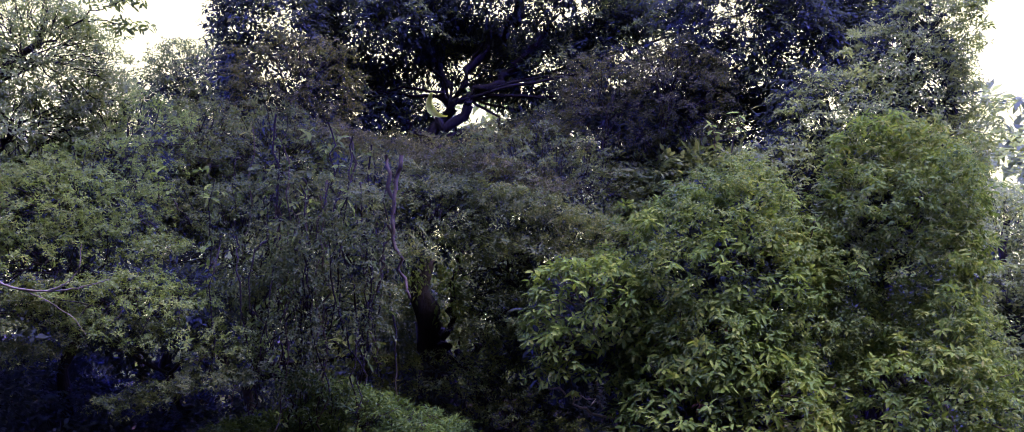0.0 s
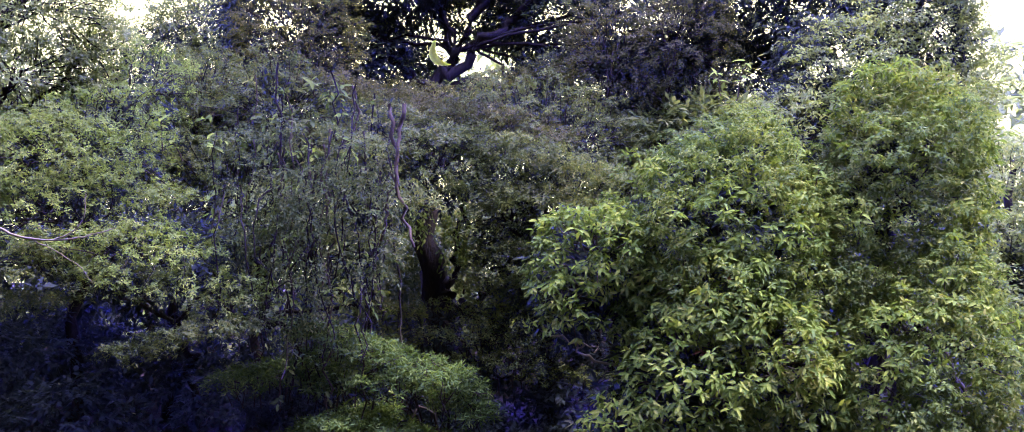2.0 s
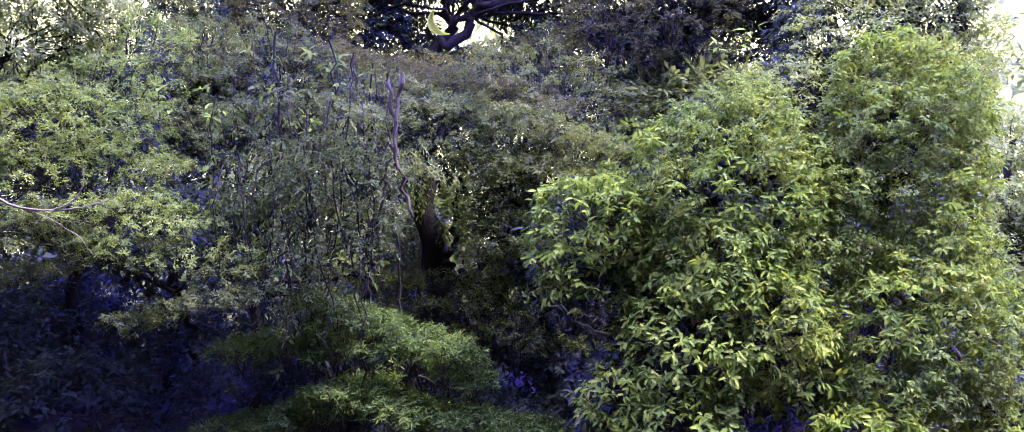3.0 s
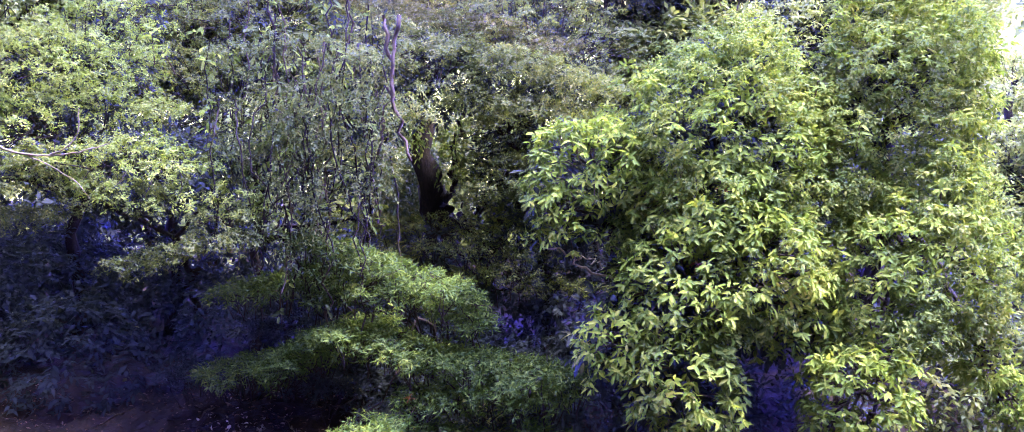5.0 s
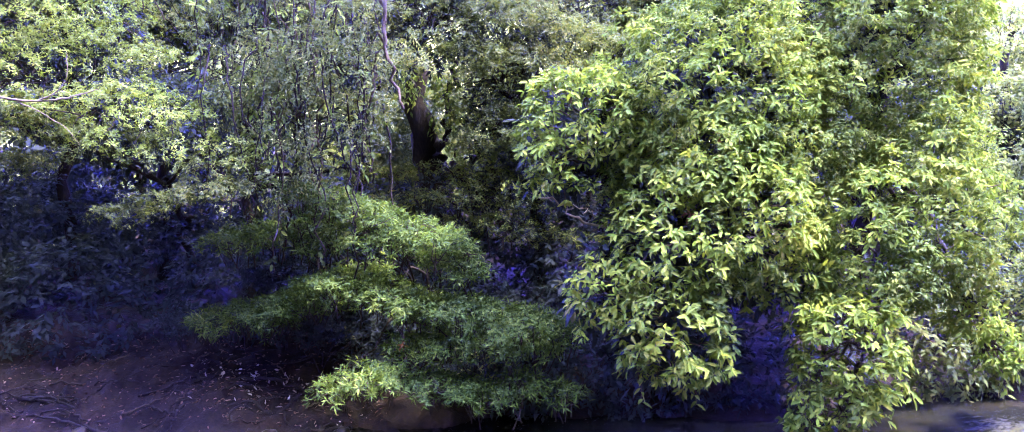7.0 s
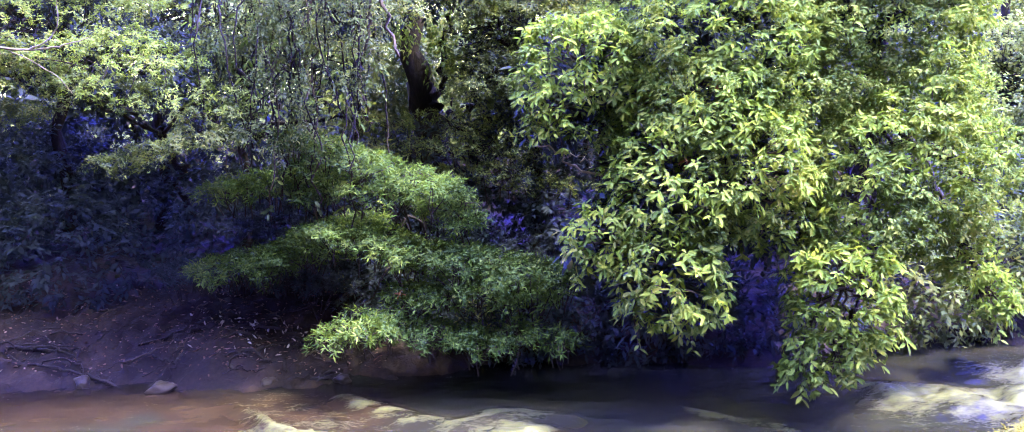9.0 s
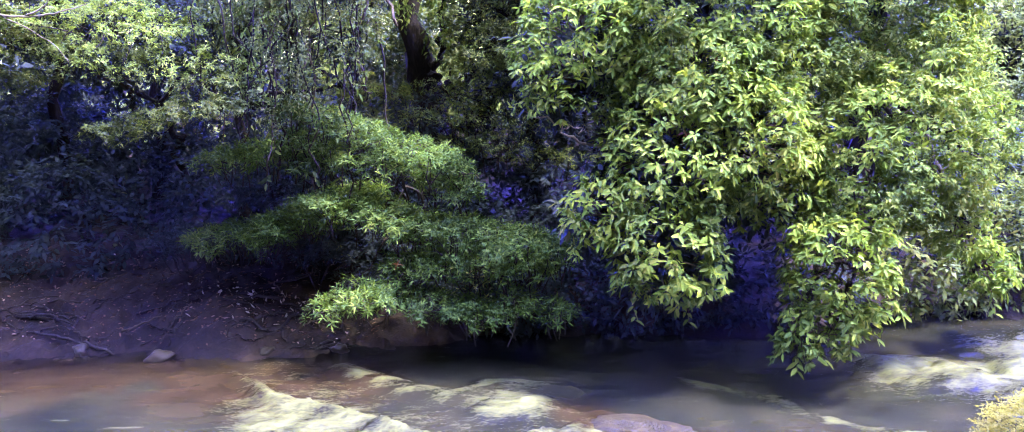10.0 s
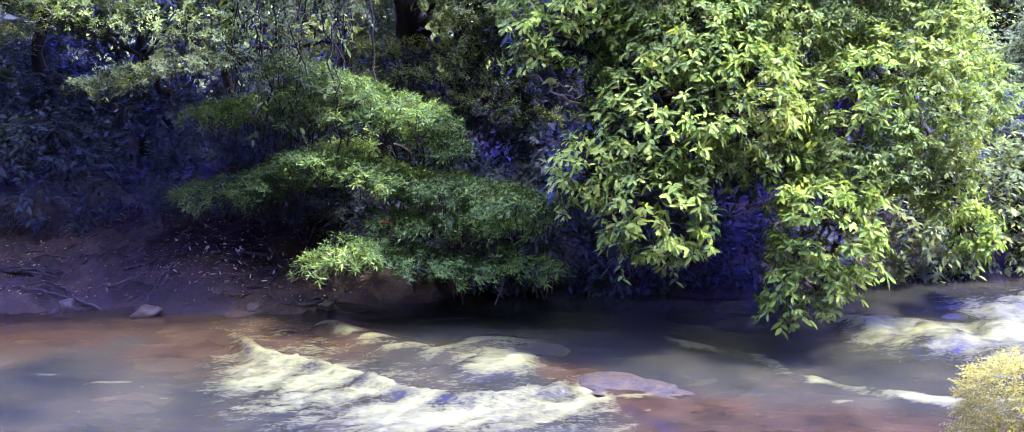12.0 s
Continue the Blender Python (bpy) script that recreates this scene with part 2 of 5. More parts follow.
def on_blobs(blobs, density, lump=0.35, shell=(0.72, 1.06), gaps=0.35, grain=1.6, back=0.5, seed=1, layer=2.0):
    """Twig seats over a union of lumpy ellipsoids (x, y, z, rx, ry, rz): places and outward directions."""
    P, N = [], []
    for j, (x, y, z, rx, ry, rz) in enumerate(blobs):
        area = 4 * math.pi * (((rx * ry) ** 1.6 + (rx * rz) ** 1.6 + (ry * rz) ** 1.6) / 3) ** (1 / 1.6)
        n = int(area * density)
        d = unit(rng.normal(size=(n, 3)))
        r = np.array([rx, ry, rz])
        s = rng.uniform(*shell, n) ** 0.7
        base = d * r
        ln = fractal((base + np.array([x, y, z])) * [1, 1, layer], grain, seed + 11, 3)
        s *= 1 + lump * (ln - 0.5) * 2
        p = base * s[:, None] + np.array([x, y, z])
        nn = unit(d / r)
        keep = fractal(p * [1, 1, layer], grain * 1.3, seed + 31, 3) > gaps * rng.uniform(0.8, 1.3, n)
        keep &= (nn[:, 1] < 0.25) | (rng.random(n) < back)
        for i2, (x2, y2, z2, a2, b2, c2) in enumerate(blobs):
            if i2 != j:
                q = (p - np.array([x2, y2, z2])) / (np.array([a2, b2, c2]) * 0.72)
                keep &= (q * q).sum(1) > 1
        P.append(p[keep])
        N.append(nn[keep])
    return np.concatenate(P), np.concatenate(N)


def twig_leaves(P, N, count, length, width, twig, droop=0.35, spread=0.9, rise=0.25, vary=0.3, toward=(0, 0, 0), whorl=False):
    """Leaves ranked along short drooping twigs that grow out at P along N."""
    n = len(P)
    axis = unit(N * 0.75 + rng.normal(size=(n, 3)) * 0.45 + np.array([0, 0, -droop]) + np.array(toward))
    size = rng.uniform(1 - vary, 1 + vary, n)
    flat = unit(np.cross(axis, np.array([0, 0, 1.0])) + rng.normal(size=(n, 3)) * 0.25)
    B, D, U, LL, WW = [], [], [], [], []
    for k in range(count):
        s = (k + rng.uniform(0.2, 0.9, n)) / count
        sign = 1 if k % 2 else -1
        last = k == count - 1
        way = axis * (0.55 if not last else 1.4) + flat * sign * spread * (1 if not last else 0.2) + rng.normal(size=(n, 3)) * 0.3 + np.array([0, 0, -droop * 0.5])
        if whorl:
            turn = k * 2 * math.pi / count + rng.uniform(-0.4, 0.4, n)
            across = np.cross(axis, flat)
            s = rng.uniform(0.45, 1.0, n)
            way = axis * 0.55 + (flat * np.cos(turn)[:, None] + across * np.sin(turn)[:, None]) * spread + rng.normal(size=(n, 3)) * 0.15 + np.array([0, 0, -droop * 0.6])
        up = np.array([0, 0, 1.0]) * (0.8 + rise) + N * 0.5 + rng.normal(size=(n, 3)) * 0.4
        B.append(P + axis * (s * twig * size)[:, None] - np.array([0, 0, 1.0]) * (droop * s * s * twig * 0.5 * size)[:, None])
        D.append(way)
        U.append(up)
        LL.append(length * size * rng.uniform(0.7, 1.15, n))
        WW.append(width * size * rng.uniform(0.75, 1.15, n))
    return np.concatenate(B), np.concatenate(D), np.concatenate(U), np.concatenate(LL), np.concatenate(WW)


def crown(name, blobs, material, parent, density=20, count=7, length=0.1, width=0.035, twig=0.2, shape="broad", droop=0.35, label="", rise=0.25, toward=(0, 0, 0), spread=0.9, whorl=False, **kw):
    P, N = on_blobs(blobs, density, **kw)
    B, D, U, L, W = twig_leaves(P, N, count, length, width, twig, droop, spread=spread, rise=rise, toward=toward, whorl=whorl)
    return child(name, leaf_mesh(name, B, D, U, L, W, material, shape), parent, label, kind="stuff")


def bough_seats(blobs, spacing, lump=0.3, grain=1.8, back=0.15, low=-0.8, seed=1):
    """Evenly scattered bough tips over a union of lumpy ellipsoids: places and outward directions."""
    g = np.random.default_rng(seed)
    P, N = [], []
    for j, (x, y, z, rx, ry, rz) in enumerate(blobs):
        area = 4 * math.pi * (((rx * ry) ** 1.6 + (rx * rz) ** 1.6 + (ry * rz) ** 1.6) / 3) ** (1 / 1.6)
        n = max(int(area * 3 / spacing ** 2), 4)
        d = unit(g.normal(size=(n, 3)))
        r, c = np.array([rx, ry, rz]), np.array([x, y, z])
        k = 1 + lump * (fractal(d * r + c, grain, seed + 11, 3) - 0.5) * 2 - g.uniform(0, 0.14, n)
        p, nn = d * r * k[:, None] + c, unit(d / r)
        keep = ((nn[:, 1] < 0.3) | (g.random(n) < back)) & (nn[:, 2] > low)
        for i2, (x2, y2, z2, a2, b2, c2) in enumerate(blobs):
            if i2 != j:
                q = (p - np.array([x2, y2, z2])) / (np.array([a2, b2, c2]) * 0.8)
                keep &= (q * q).sum(1) > 1
        P.append(p[keep])
        N.append(nn[keep])
    P, N = np.concatenate(P), np.concatenate(N)
    turn = g.permutation(len(P))
    taken, chosen = {}, []
    for i in turn:
        cell = tuple(np.floor(P[i] / spacing).astype(int))
        near = (q for a in (-1, 0, 1) for b in (-1, 0, 1) for c in (-1, 0, 1) for q in taken.get((cell[0] + a, cell[1] + b, cell[2] + c), ()))
        if all(((P[i] - P[q]) ** 2).sum() > spacing ** 2 for q in near):
            taken.setdefault(cell, []).append(i)
            chosen.append(i)
    return P[chosen], N[chosen]


def spray_leaves(P, N, reach, dome, rosettes, leaves, length, width, droop, lift, seed, sag=0.5, face=0.25, spread=0.85, loose=0.22):
    """Each bough carries a small umbrella of leaf rosettes; leaves fan out of each rosette and hang."""
    g = np.random.default_rng(seed)
    n, high = len(P), np.array([0, 0, 1.0])
    size = g.uniform(0.65, 1.3, n)
    hor = unit(N * [1, 1, 0] + g.normal(size=(n, 3)) * [0.3, 0.3, 0] + [0, -0.15, 0])
    axis = unit(hor + high * lift + N * [0, 0, 0.5] + g.normal(size=(n, 3)) * 0.18)
    side = unit(np.cross(axis, high))
    cap = np.cross(side, axis)
    B, D, U, LL, WW = [], [], [], [], []
    for k in range(rosettes):
        here = g.random(n) < np.clip(size, 0.55, 1.0)
        m = int(here.sum())
        r, th = np.sqrt(g.random(m)), g.uniform(0, 2 * math.pi, m)
        sz = size[here][:, None]
        ax, sd, cp = axis[here], side[here], cap[here]
        out = ax * np.cos(th)[:, None] + sd * np.sin(th)[:, None]
        C = P[here] + reach * sz * (ax * 0.3 + out * r[:, None]) + cp * dome * sz * (1 - r ** 2)[:, None] - high * (sag * reach * sz * (r ** 2)[:, None]) + g.normal(size=(m, 3)) * reach * 0.08
        ra = unit(cp + out * (r * 1.0)[:, None] + hor[here] * face + g.normal(size=(m, 3)) * 0.25)
        e1 = unit(np.cross(ra, g.normal(size=(m, 3))))
        e2 = np.cross(ra, e1)
        scale = g.uniform(0.75, 1.2, m)
        for j in range(leaves):
            an = 2 * math.pi * j / leaves + g.uniform(-0.35, 0.35, m)
            way = (e1 * np.cos(an)[:, None] + e2 * np.sin(an)[:, None]) * spread + ra * g.uniform(0.15, 0.75, m)[:, None] - high * droop * g.uniform(0.6, 1.3, m)[:, None]
            way = way + g.normal(size=(m, 3)) * loose
            B.append(C + unit(way) * length * 0.12 + g.normal(size=(m, 3)) * length * loose * 0.9)
            D.append(way)
            U.append(ra + hor[here] * 0.4 + g.normal(size=(m, 3)) * 0.22)
            LL.append(length * scale * g.uniform(0.75, 1.15, m))
            WW.append(width * scale * g.uniform(0.8, 1.15, m))
    return np.concatenate(B), np.concatenate(D), np.concatenate(U), np.concatenate(LL), np.concatenate(WW)


def sprays(name, blobs, material, parent, spacing, reach, rosettes, leaves, length, width, shape="simple", dome=0.05, droop=0.4, lift=0.15, seed=1, label="", wood=None, **kw):
    """Foliage in tufted boughs, lit on top and hollow below; with wood, the thin boughs as well."""
    fan = {key: kw.pop(key) for key in ("sag", "face", "spread", "loose") if key in kw}
    P, N = bough_seats(blobs, spacing, seed=seed, **kw)
    B, D, U, L, W = spray_leaves(P, N, reach, dome, rosettes, leaves, length, width, droop, lift, seed + 1, **fan)
    ob = child(name, leaf_mesh(name, B, D, U, L, W, material, shape), parent, label, kind="stuff")
    if wood:
        g = np.random.default_rng(seed + 5)
        paths = []
        for p, nn in zip(P, N):
            root = p - nn * reach * 2.2 + g.normal(size=3) * reach * 0.3
            paths.append(np.column_stack([np.array([root, (root + p) / 2 + g.normal(size=3) * reach * 0.15, p]), [0.007, 0.005, 0.003]]))
        child("bough", tube_mesh("bough", paths, wood, 4), parent, kind="stuff")
    return ob


def plates(line, half=0.3, deep=0.36, thick=0.08, step=0.22):
    """Flat overlapping clumps along a bent line: one spreading tier of foliage."""
    line = np.asarray(line, float)
    out = []
    for a, c in zip(line, line[1:]):
        n = max(int(np.linalg.norm(c - a) / step), 1)
        for i in range(n + 1):
            q = a + (c - a) * i / n
            j = len(out)
            out.append((q[0], q[1] + 0.08 * math.sin(j * 2.3), q[2] + 0.03 * math.sin(j * 3.1), half * (1 + 0.2 * math.sin(j * 1.3)), deep * (1 + 0.25 * math.sin(j * 1.9 + 1)), thick * (1 + 0.3 * math.sin(j * 2.7))))
    return out


def tube_mesh(name, paths, material, sides=7):
    """Tapered, slightly knotty tubes; paths: lists of (x, y, z, radius)."""
    V, Q, at = [], [], 0
    for path in paths:
        path = np.asarray(path, float)
        c, rad = path[:, :3], path[:, 3]
        t = unit(np.gradient(c, axis=0))
        ref = np.where(np.abs(t[:, 2:3]) > 0.9, np.array([[1.0, 0, 0]]), np.array([[0, 0, 1.0]]))
        u = unit(np.cross(t, ref))
        w = np.cross(t, u)
        an = np.linspace(0, 2 * math.pi, sides, endpoint=False)
        ring = c[:, None] + rad[:, None, None] * (np.cos(an)[None, :, None] * u[:, None] + np.sin(an)[None, :, None] * w[:, None])
        m = len(path)
        V.append(ring.reshape(-1, 3))
        i = np.arange(m - 1)[:, None] * sides + np.arange(sides)[None]
        j = np.arange(m - 1)[:, None] * sides + (np.arange(sides)[None] + 1) % sides
        Q.append(np.stack([i, j, j + sides, i + sides], -1).reshape(-1, 4) + at)
        at += m * sides
    return mesh_from(name, np.concatenate(V), np.concatenate(Q), material, smooth=True)


def bent(points, radii, steps=14, wobble=0.05, seed=0):
    """A smooth wandering line through a few points, with radii that taper between the given ones."""
    g = np.random.default_rng(seed + 100)
    pts, rad = np.asarray(points, float), np.asarray(radii, float)
    k = len(pts)
    s = np.linspace(0, k - 1, steps)
    i = np.clip(s.astype(int), 0, k - 2)
    f = (s - i)[:, None]
    p0, p1, p2, p3 = (pts[np.clip(i + o, 0, k - 1)] for o in (-1, 0, 1, 2))
    c = 0.5 * (2 * p1 + (p2 - p0) * f + (2 * p0 - 5 * p1 + 4 * p2 - p3) * f ** 2 + (3 * p1 - p0 - 3 * p2 + p3) * f ** 3)
    w = g.normal(size=(steps, 3)) * wobble
    w[0] = 0
    c = c + w
    r = np.interp(s, np.arange(k), rad) * g.uniform(0.9, 1.12, steps)
    return np.column_stack([c, r])


def empty(name, place, label, category, group=""):
    ob = new(name)
    ob.location = place
    ob.empty_display_size = 0.2
    return tagged(ob, label, category, group)


def thing_at(name, place, label, category, group=""):
    """An Empty at a thing's base; its parts are built in world metres and hung under it."""
    ob = empty(name, place, label, category, group)
    return ob


def settle(ob):
    """Keep parts built in world metres where they are under their Empty."""
    inv = Matrix.Translation(ob.location).inverted()
    for c in ob.children:
        c.matrix_parent_inverse = inv


# ---- ground and river ----
def soil_height(x, y):
    p = np.column_stack([x, y])
    far = np.where(x < -1.9, 8.75, np.where(x < 0.6, 8.75 + (x + 1.9) * 0.22, 9.3))
    far = far + (fractal(p * [1, 0.2], 0.8, 3, 3) - 0.5) * 0.9
    d = y - far
    up = np.where(d > 0, 0.42 * (1 - np.exp(-np.maximum(d, 0) * 0.9)) + 0.13 * np.minimum(d, 14), d * 0.5)
    near = 4.6 - y
    up2 = np.where(near > 0, 1.2 * (1 - np.exp(-np.maximum(near, 0) * 1.1)), -1)
    z = np.maximum(np.maximum(up, -0.6), up2)
    z = z + (fractal(p, 1.3, 5, 5) - 0.5) * 0.28 + (fractal(p, 6, 15, 3) - 0.5) * 0.1
    z = z + np.maximum(fractal(p, 11, 25, 3) - 0.48, 0) * 0.22 * ((y > 8.3) & (y < 11))
    return z


def grid(xs, ys):
    X, Y = np.meshgrid(xs, ys)
    n, m = len(xs), len(ys)
    i = (np.arange(m - 1)[:, None] * n + np.arange(n - 1)[None]).ravel()
    return X.ravel(), Y.ravel(), np.stack([i, i + 1, i + n + 1, i + n], -1)


def steps(*parts):
    return np.unique(np.concatenate([np.arange(a, b, s) for a, b, s in parts]))


xs = steps((-600, -60, 60), (-60, -9, 3), (-9, -5.8, 0.09), (-5.8, -0.4, 0.04), (-0.4, 9, 0.09), (9, 60, 3), (60, 601, 60))
ys = steps((-600, -40, 80), (-40, 3, 1.5), (3, 8, 0.25), (8, 8.5, 0.08), (8.5, 10.3, 0.04), (10.3, 12.5, 0.08), (12.5, 20, 0.3), (20, 80, 4), (80, 601, 65))
gx, gy, gq = grid(xs, ys)
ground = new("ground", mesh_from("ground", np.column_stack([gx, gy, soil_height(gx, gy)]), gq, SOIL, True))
tagged(ground, "reddish brown bare soil of the river banks", "ground", kind="structure")


def to_line(x, y, line):
    """Distance to a bent line, and the side (positive: nearer the viewer's bank, smaller y)."""
    best, side, along = np.full(len(x), 1e9), np.zeros(len(x)), np.zeros(len(x))
    for k, ((ax, ay), (bx, by)) in enumerate(zip(line, line[1:])):
        dx, dy = bx - ax, by - ay
        s = np.clip(((x - ax) * dx + (y - ay) * dy) / (dx * dx + dy * dy), 0, 1)
        d = np.hypot(x - ax - s * dx, y - ay - s * dy)
        sd = (x - ax) * dy - (y - ay) * dx
        new_best = d < best
        best, side, along = np.where(new_best, d, best), np.where(new_best, np.sign(sd), side), np.where(new_best, k + s, along)
    return best, side, along


LEDGE = [(-2.45, 8.2), (-2.1, 7.75), (-1.85, 7.47), (-1.4, 7.22), (-0.77, 6.8), (-0.3, 6.62), (0.12, 6.62), (0.45, 6.78)]
RIDGE = [(-1.5, 8.15), (-0.9, 7.6), (-0.5, 7.4), (-0.1, 7.65), (0.45, 7.65)]
STREAK = [(1.7, 7.9), (2.05, 7.6), (2.5, 7.05), (2.95, 6.78), (3.5, 6.55), (4.6, 6.4)]
POOLS = [(-3.52, 7.35, 0.45, 0.4), (-3.21, 7.73, 0.26, 0.22), (-2.13, 6.84, 0.4, 0.3)]
BOIL = [(3.0, 8.35), (3.6, 8.15), (4.3, 7.95), (5.2, 7.95), (6.5, 8.1)]


def smooth(a, b, v):
    s = np.clip((v - a) / (b - a), 0, 1)
    return s * s * (3 - 2 * s)


def water_surface(x, y):
    p = np.column_stack([x, y])
    warp = np.column_stack([fractal(p, 1.7, 51, 3), fractal(p, 1.7, 61, 3)]) - 0.5
    wx, wy = x + warp[:, 0] * 0.35, y + warp[:, 1] * 0.25
    z = (fractal(p * [0.7, 1.6], 1.6, 71, 4) - 0.5) * 0.035
    foam = np.zeros(len(x))
    run = np.column_stack([(wx * 0.8 + wy * 0.6) * 0.8, (-wx * 0.6 + wy * 0.8) * 3.0])
    streaks = np.clip(fractal(run, 2.0, 201, 5) * 2.6 - 0.75, 0, 1)
    d, s, _ = to_line(wx, wy, LEDGE)
    front = s > 0
    cut = smooth(1.18, 0.98, wx + (wy - 6.4) * 0.62)
    z += np.where(front, -0.07 * smooth(0, 0.22, d), 0.0) * smooth(2.6, 1.0, d) * cut * smooth(-2.9, -2.1, x)
    patch = np.where(front, smooth(1.5, 0.25, d), np.maximum(smooth(0.1, 0.0, d), 0.42 * smooth(0.9, 0.1, d))) * cut * smooth(-2.7, -1.9, wx)
    edge = np.where(front, smooth(0.22, 0.03, d), 0) * cut * smooth(-2.7, -1.9, wx)
    foam = np.maximum(foam, np.maximum(patch * (0.28 + 0.64 * streaks), edge * (0.45 + 0.5 * streaks)))
    z += np.where(front, patch * (fractal(p, 7, 91, 3) * 0.06 + fractal(p, 17, 95, 2) * 0.03), 0)
    d, s, _ = to_line(wx, wy, RIDGE)
    c = smooth(0.28, 0.02, d)
    foam = np.maximum(foam, c * (0.05 + 0.75 * streaks))
    z += c * 0.05
    c = smooth(1.0, 0.25, np.hypot((wx - 0.02) / 0.62, (wy - 7.2) / 0.5))
    foam = np.maximum(foam, c * (0.2 + 0.75 * streaks))
    z += c * (0.03 + 0.1 * fractal(p, 5, 161, 4))
    d, s, k = to_line(wx, wy, STREAK)
    c = np.where(s > 0, smooth(0.26, 0.0, d), smooth(0.06, 0.0, d))
    foam = np.maximum(foam, c * (0.35 + 0.65 * streaks))
    d, s, k = to_line(wx, wy, BOIL)
    c = np.where(s > 0, smooth(1.15, 0.1, d), np.maximum(smooth(0.45, 0.0, d), 0.8 * smooth(1.4, 0.3, d) * smooth(4.0, 5.0, wx))) * smooth(2.9, 3.6, wx)
    foam = np.maximum(foam, c * (0.35 + 0.65 * streaks))
    z += c * 0.2 * fractal(p, 3, 131, 4) + smooth(3.4, 4.6, x) * smooth(7.9, 9.0, y) * 0.12
    speck = smooth(0.70, 0.80, fractal(p * [0.7, 2.6], 3.2, 141, 4))
    foam = np.maximum(foam, speck * 0.85 * smooth(7.6, 6.2, y))
    a1, _, _ = to_line(wx, wy, [(0.6, 7.1), (1.1, 6.55), (1.7, 6.35)])
    a2, _, _ = to_line(wx, wy, [(1.2, 6.0), (2.6, 6.1), (4.0, 5.8)])
    a3, _, _ = to_line(wx, wy, [(-5.5, 8.2), (-3.6, 8.0), (-2.5, 7.9), (-1.6, 7.9)])
    shallow = np.maximum(np.maximum(smooth(0.42, 0.1, a1), 0.8 * smooth(0.55, 0.1, a2)), 0.95 * smooth(1.1, 0.2, a3))
    for ax, ay, rx, ry in POOLS:
        shallow = shallow * (1 - 0.95 * smooth(1.0, 0.35, np.hypot((wx - ax) / rx, (wy - ay) / ry)))
    return z - 0.02, np.clip(foam, 0, 1), shallow


xs = steps((-60, -6, 1.5), (-6, 7, 0.035), (7, 60, 1.5))
ys = steps((4.0, 5.6, 0.1), (5.6, 9.2, 0.026), (9.2, 14, 0.15))
wx_, wy_, wq = grid(xs, ys)
wz, wf, ws = water_surface(wx_, wy_)
wm = mesh_from("river", np.column_stack([wx_, wy_, wz]), wq, WATER, True)
wm.attributes.new("foam", "FLOAT", "POINT").data.foreach_set("value", wf.astype(np.float32))
wm.attributes.new("shallow", "FLOAT", "POINT").data.foreach_set("value", ws.astype(np.float32))
tagged(new("river", wm), "shallow brown river water with white foaming rapids", "river", kind="structure")


# ---- trees and shrubs ----
def floor_at(x, y):
    return float(soil_height(np.array([float(x)]), np.array([float(y)]))[0])


def tree(name, foot, label, category="tree", group=""):
    return thing_at(name, (foot[0], foot[1], floor_at(*foot)), label, category, group)


def limbs(parent, material, paths, name="limb", sides=7):
    for k, (points, radii) in enumerate(paths):
        n = "trunk" if k == 0 and name == "limb" else name
        child(n, tube_mesh(n, [bent(points, radii, 16, 0.02 + 0.04 * (name == "limb"), k)], material, sides), parent)


def branches_to(parent, material, root, blobs, radius=0.05, seed=0):
    """A wandering branch from the fork into each clump of the crown, with side twigs."""
    g = np.random.default_rng(seed)
    for x, y, z, rx, ry, rz in blobs:
        end = np.array([x, y, z])
        mid = (np.array(root) + end) / 2 + g.normal(size=3) * 0.15 + np.array([0, 0, 0.1])
        paths = [bent([root, mid, end], [radius, radius * 0.7, radius * 0.3], 12, 0.03, seed)]
        for _ in range(9):
            d = g.normal(size=3)
            d /= np.linalg.norm(d)
            tip = end + d * np.array([rx, ry, rz]) * 0.85
            paths.append(bent([end - (end - mid) * g.uniform(0, 0.5), (end + tip) / 2 + [0, 0, 0.08], tip], [radius * 0.35, radius * 0.2, 0.004], 8, 0.02, seed + 3))
        child("branch", tube_mesh("branch", paths, material, 5), parent)


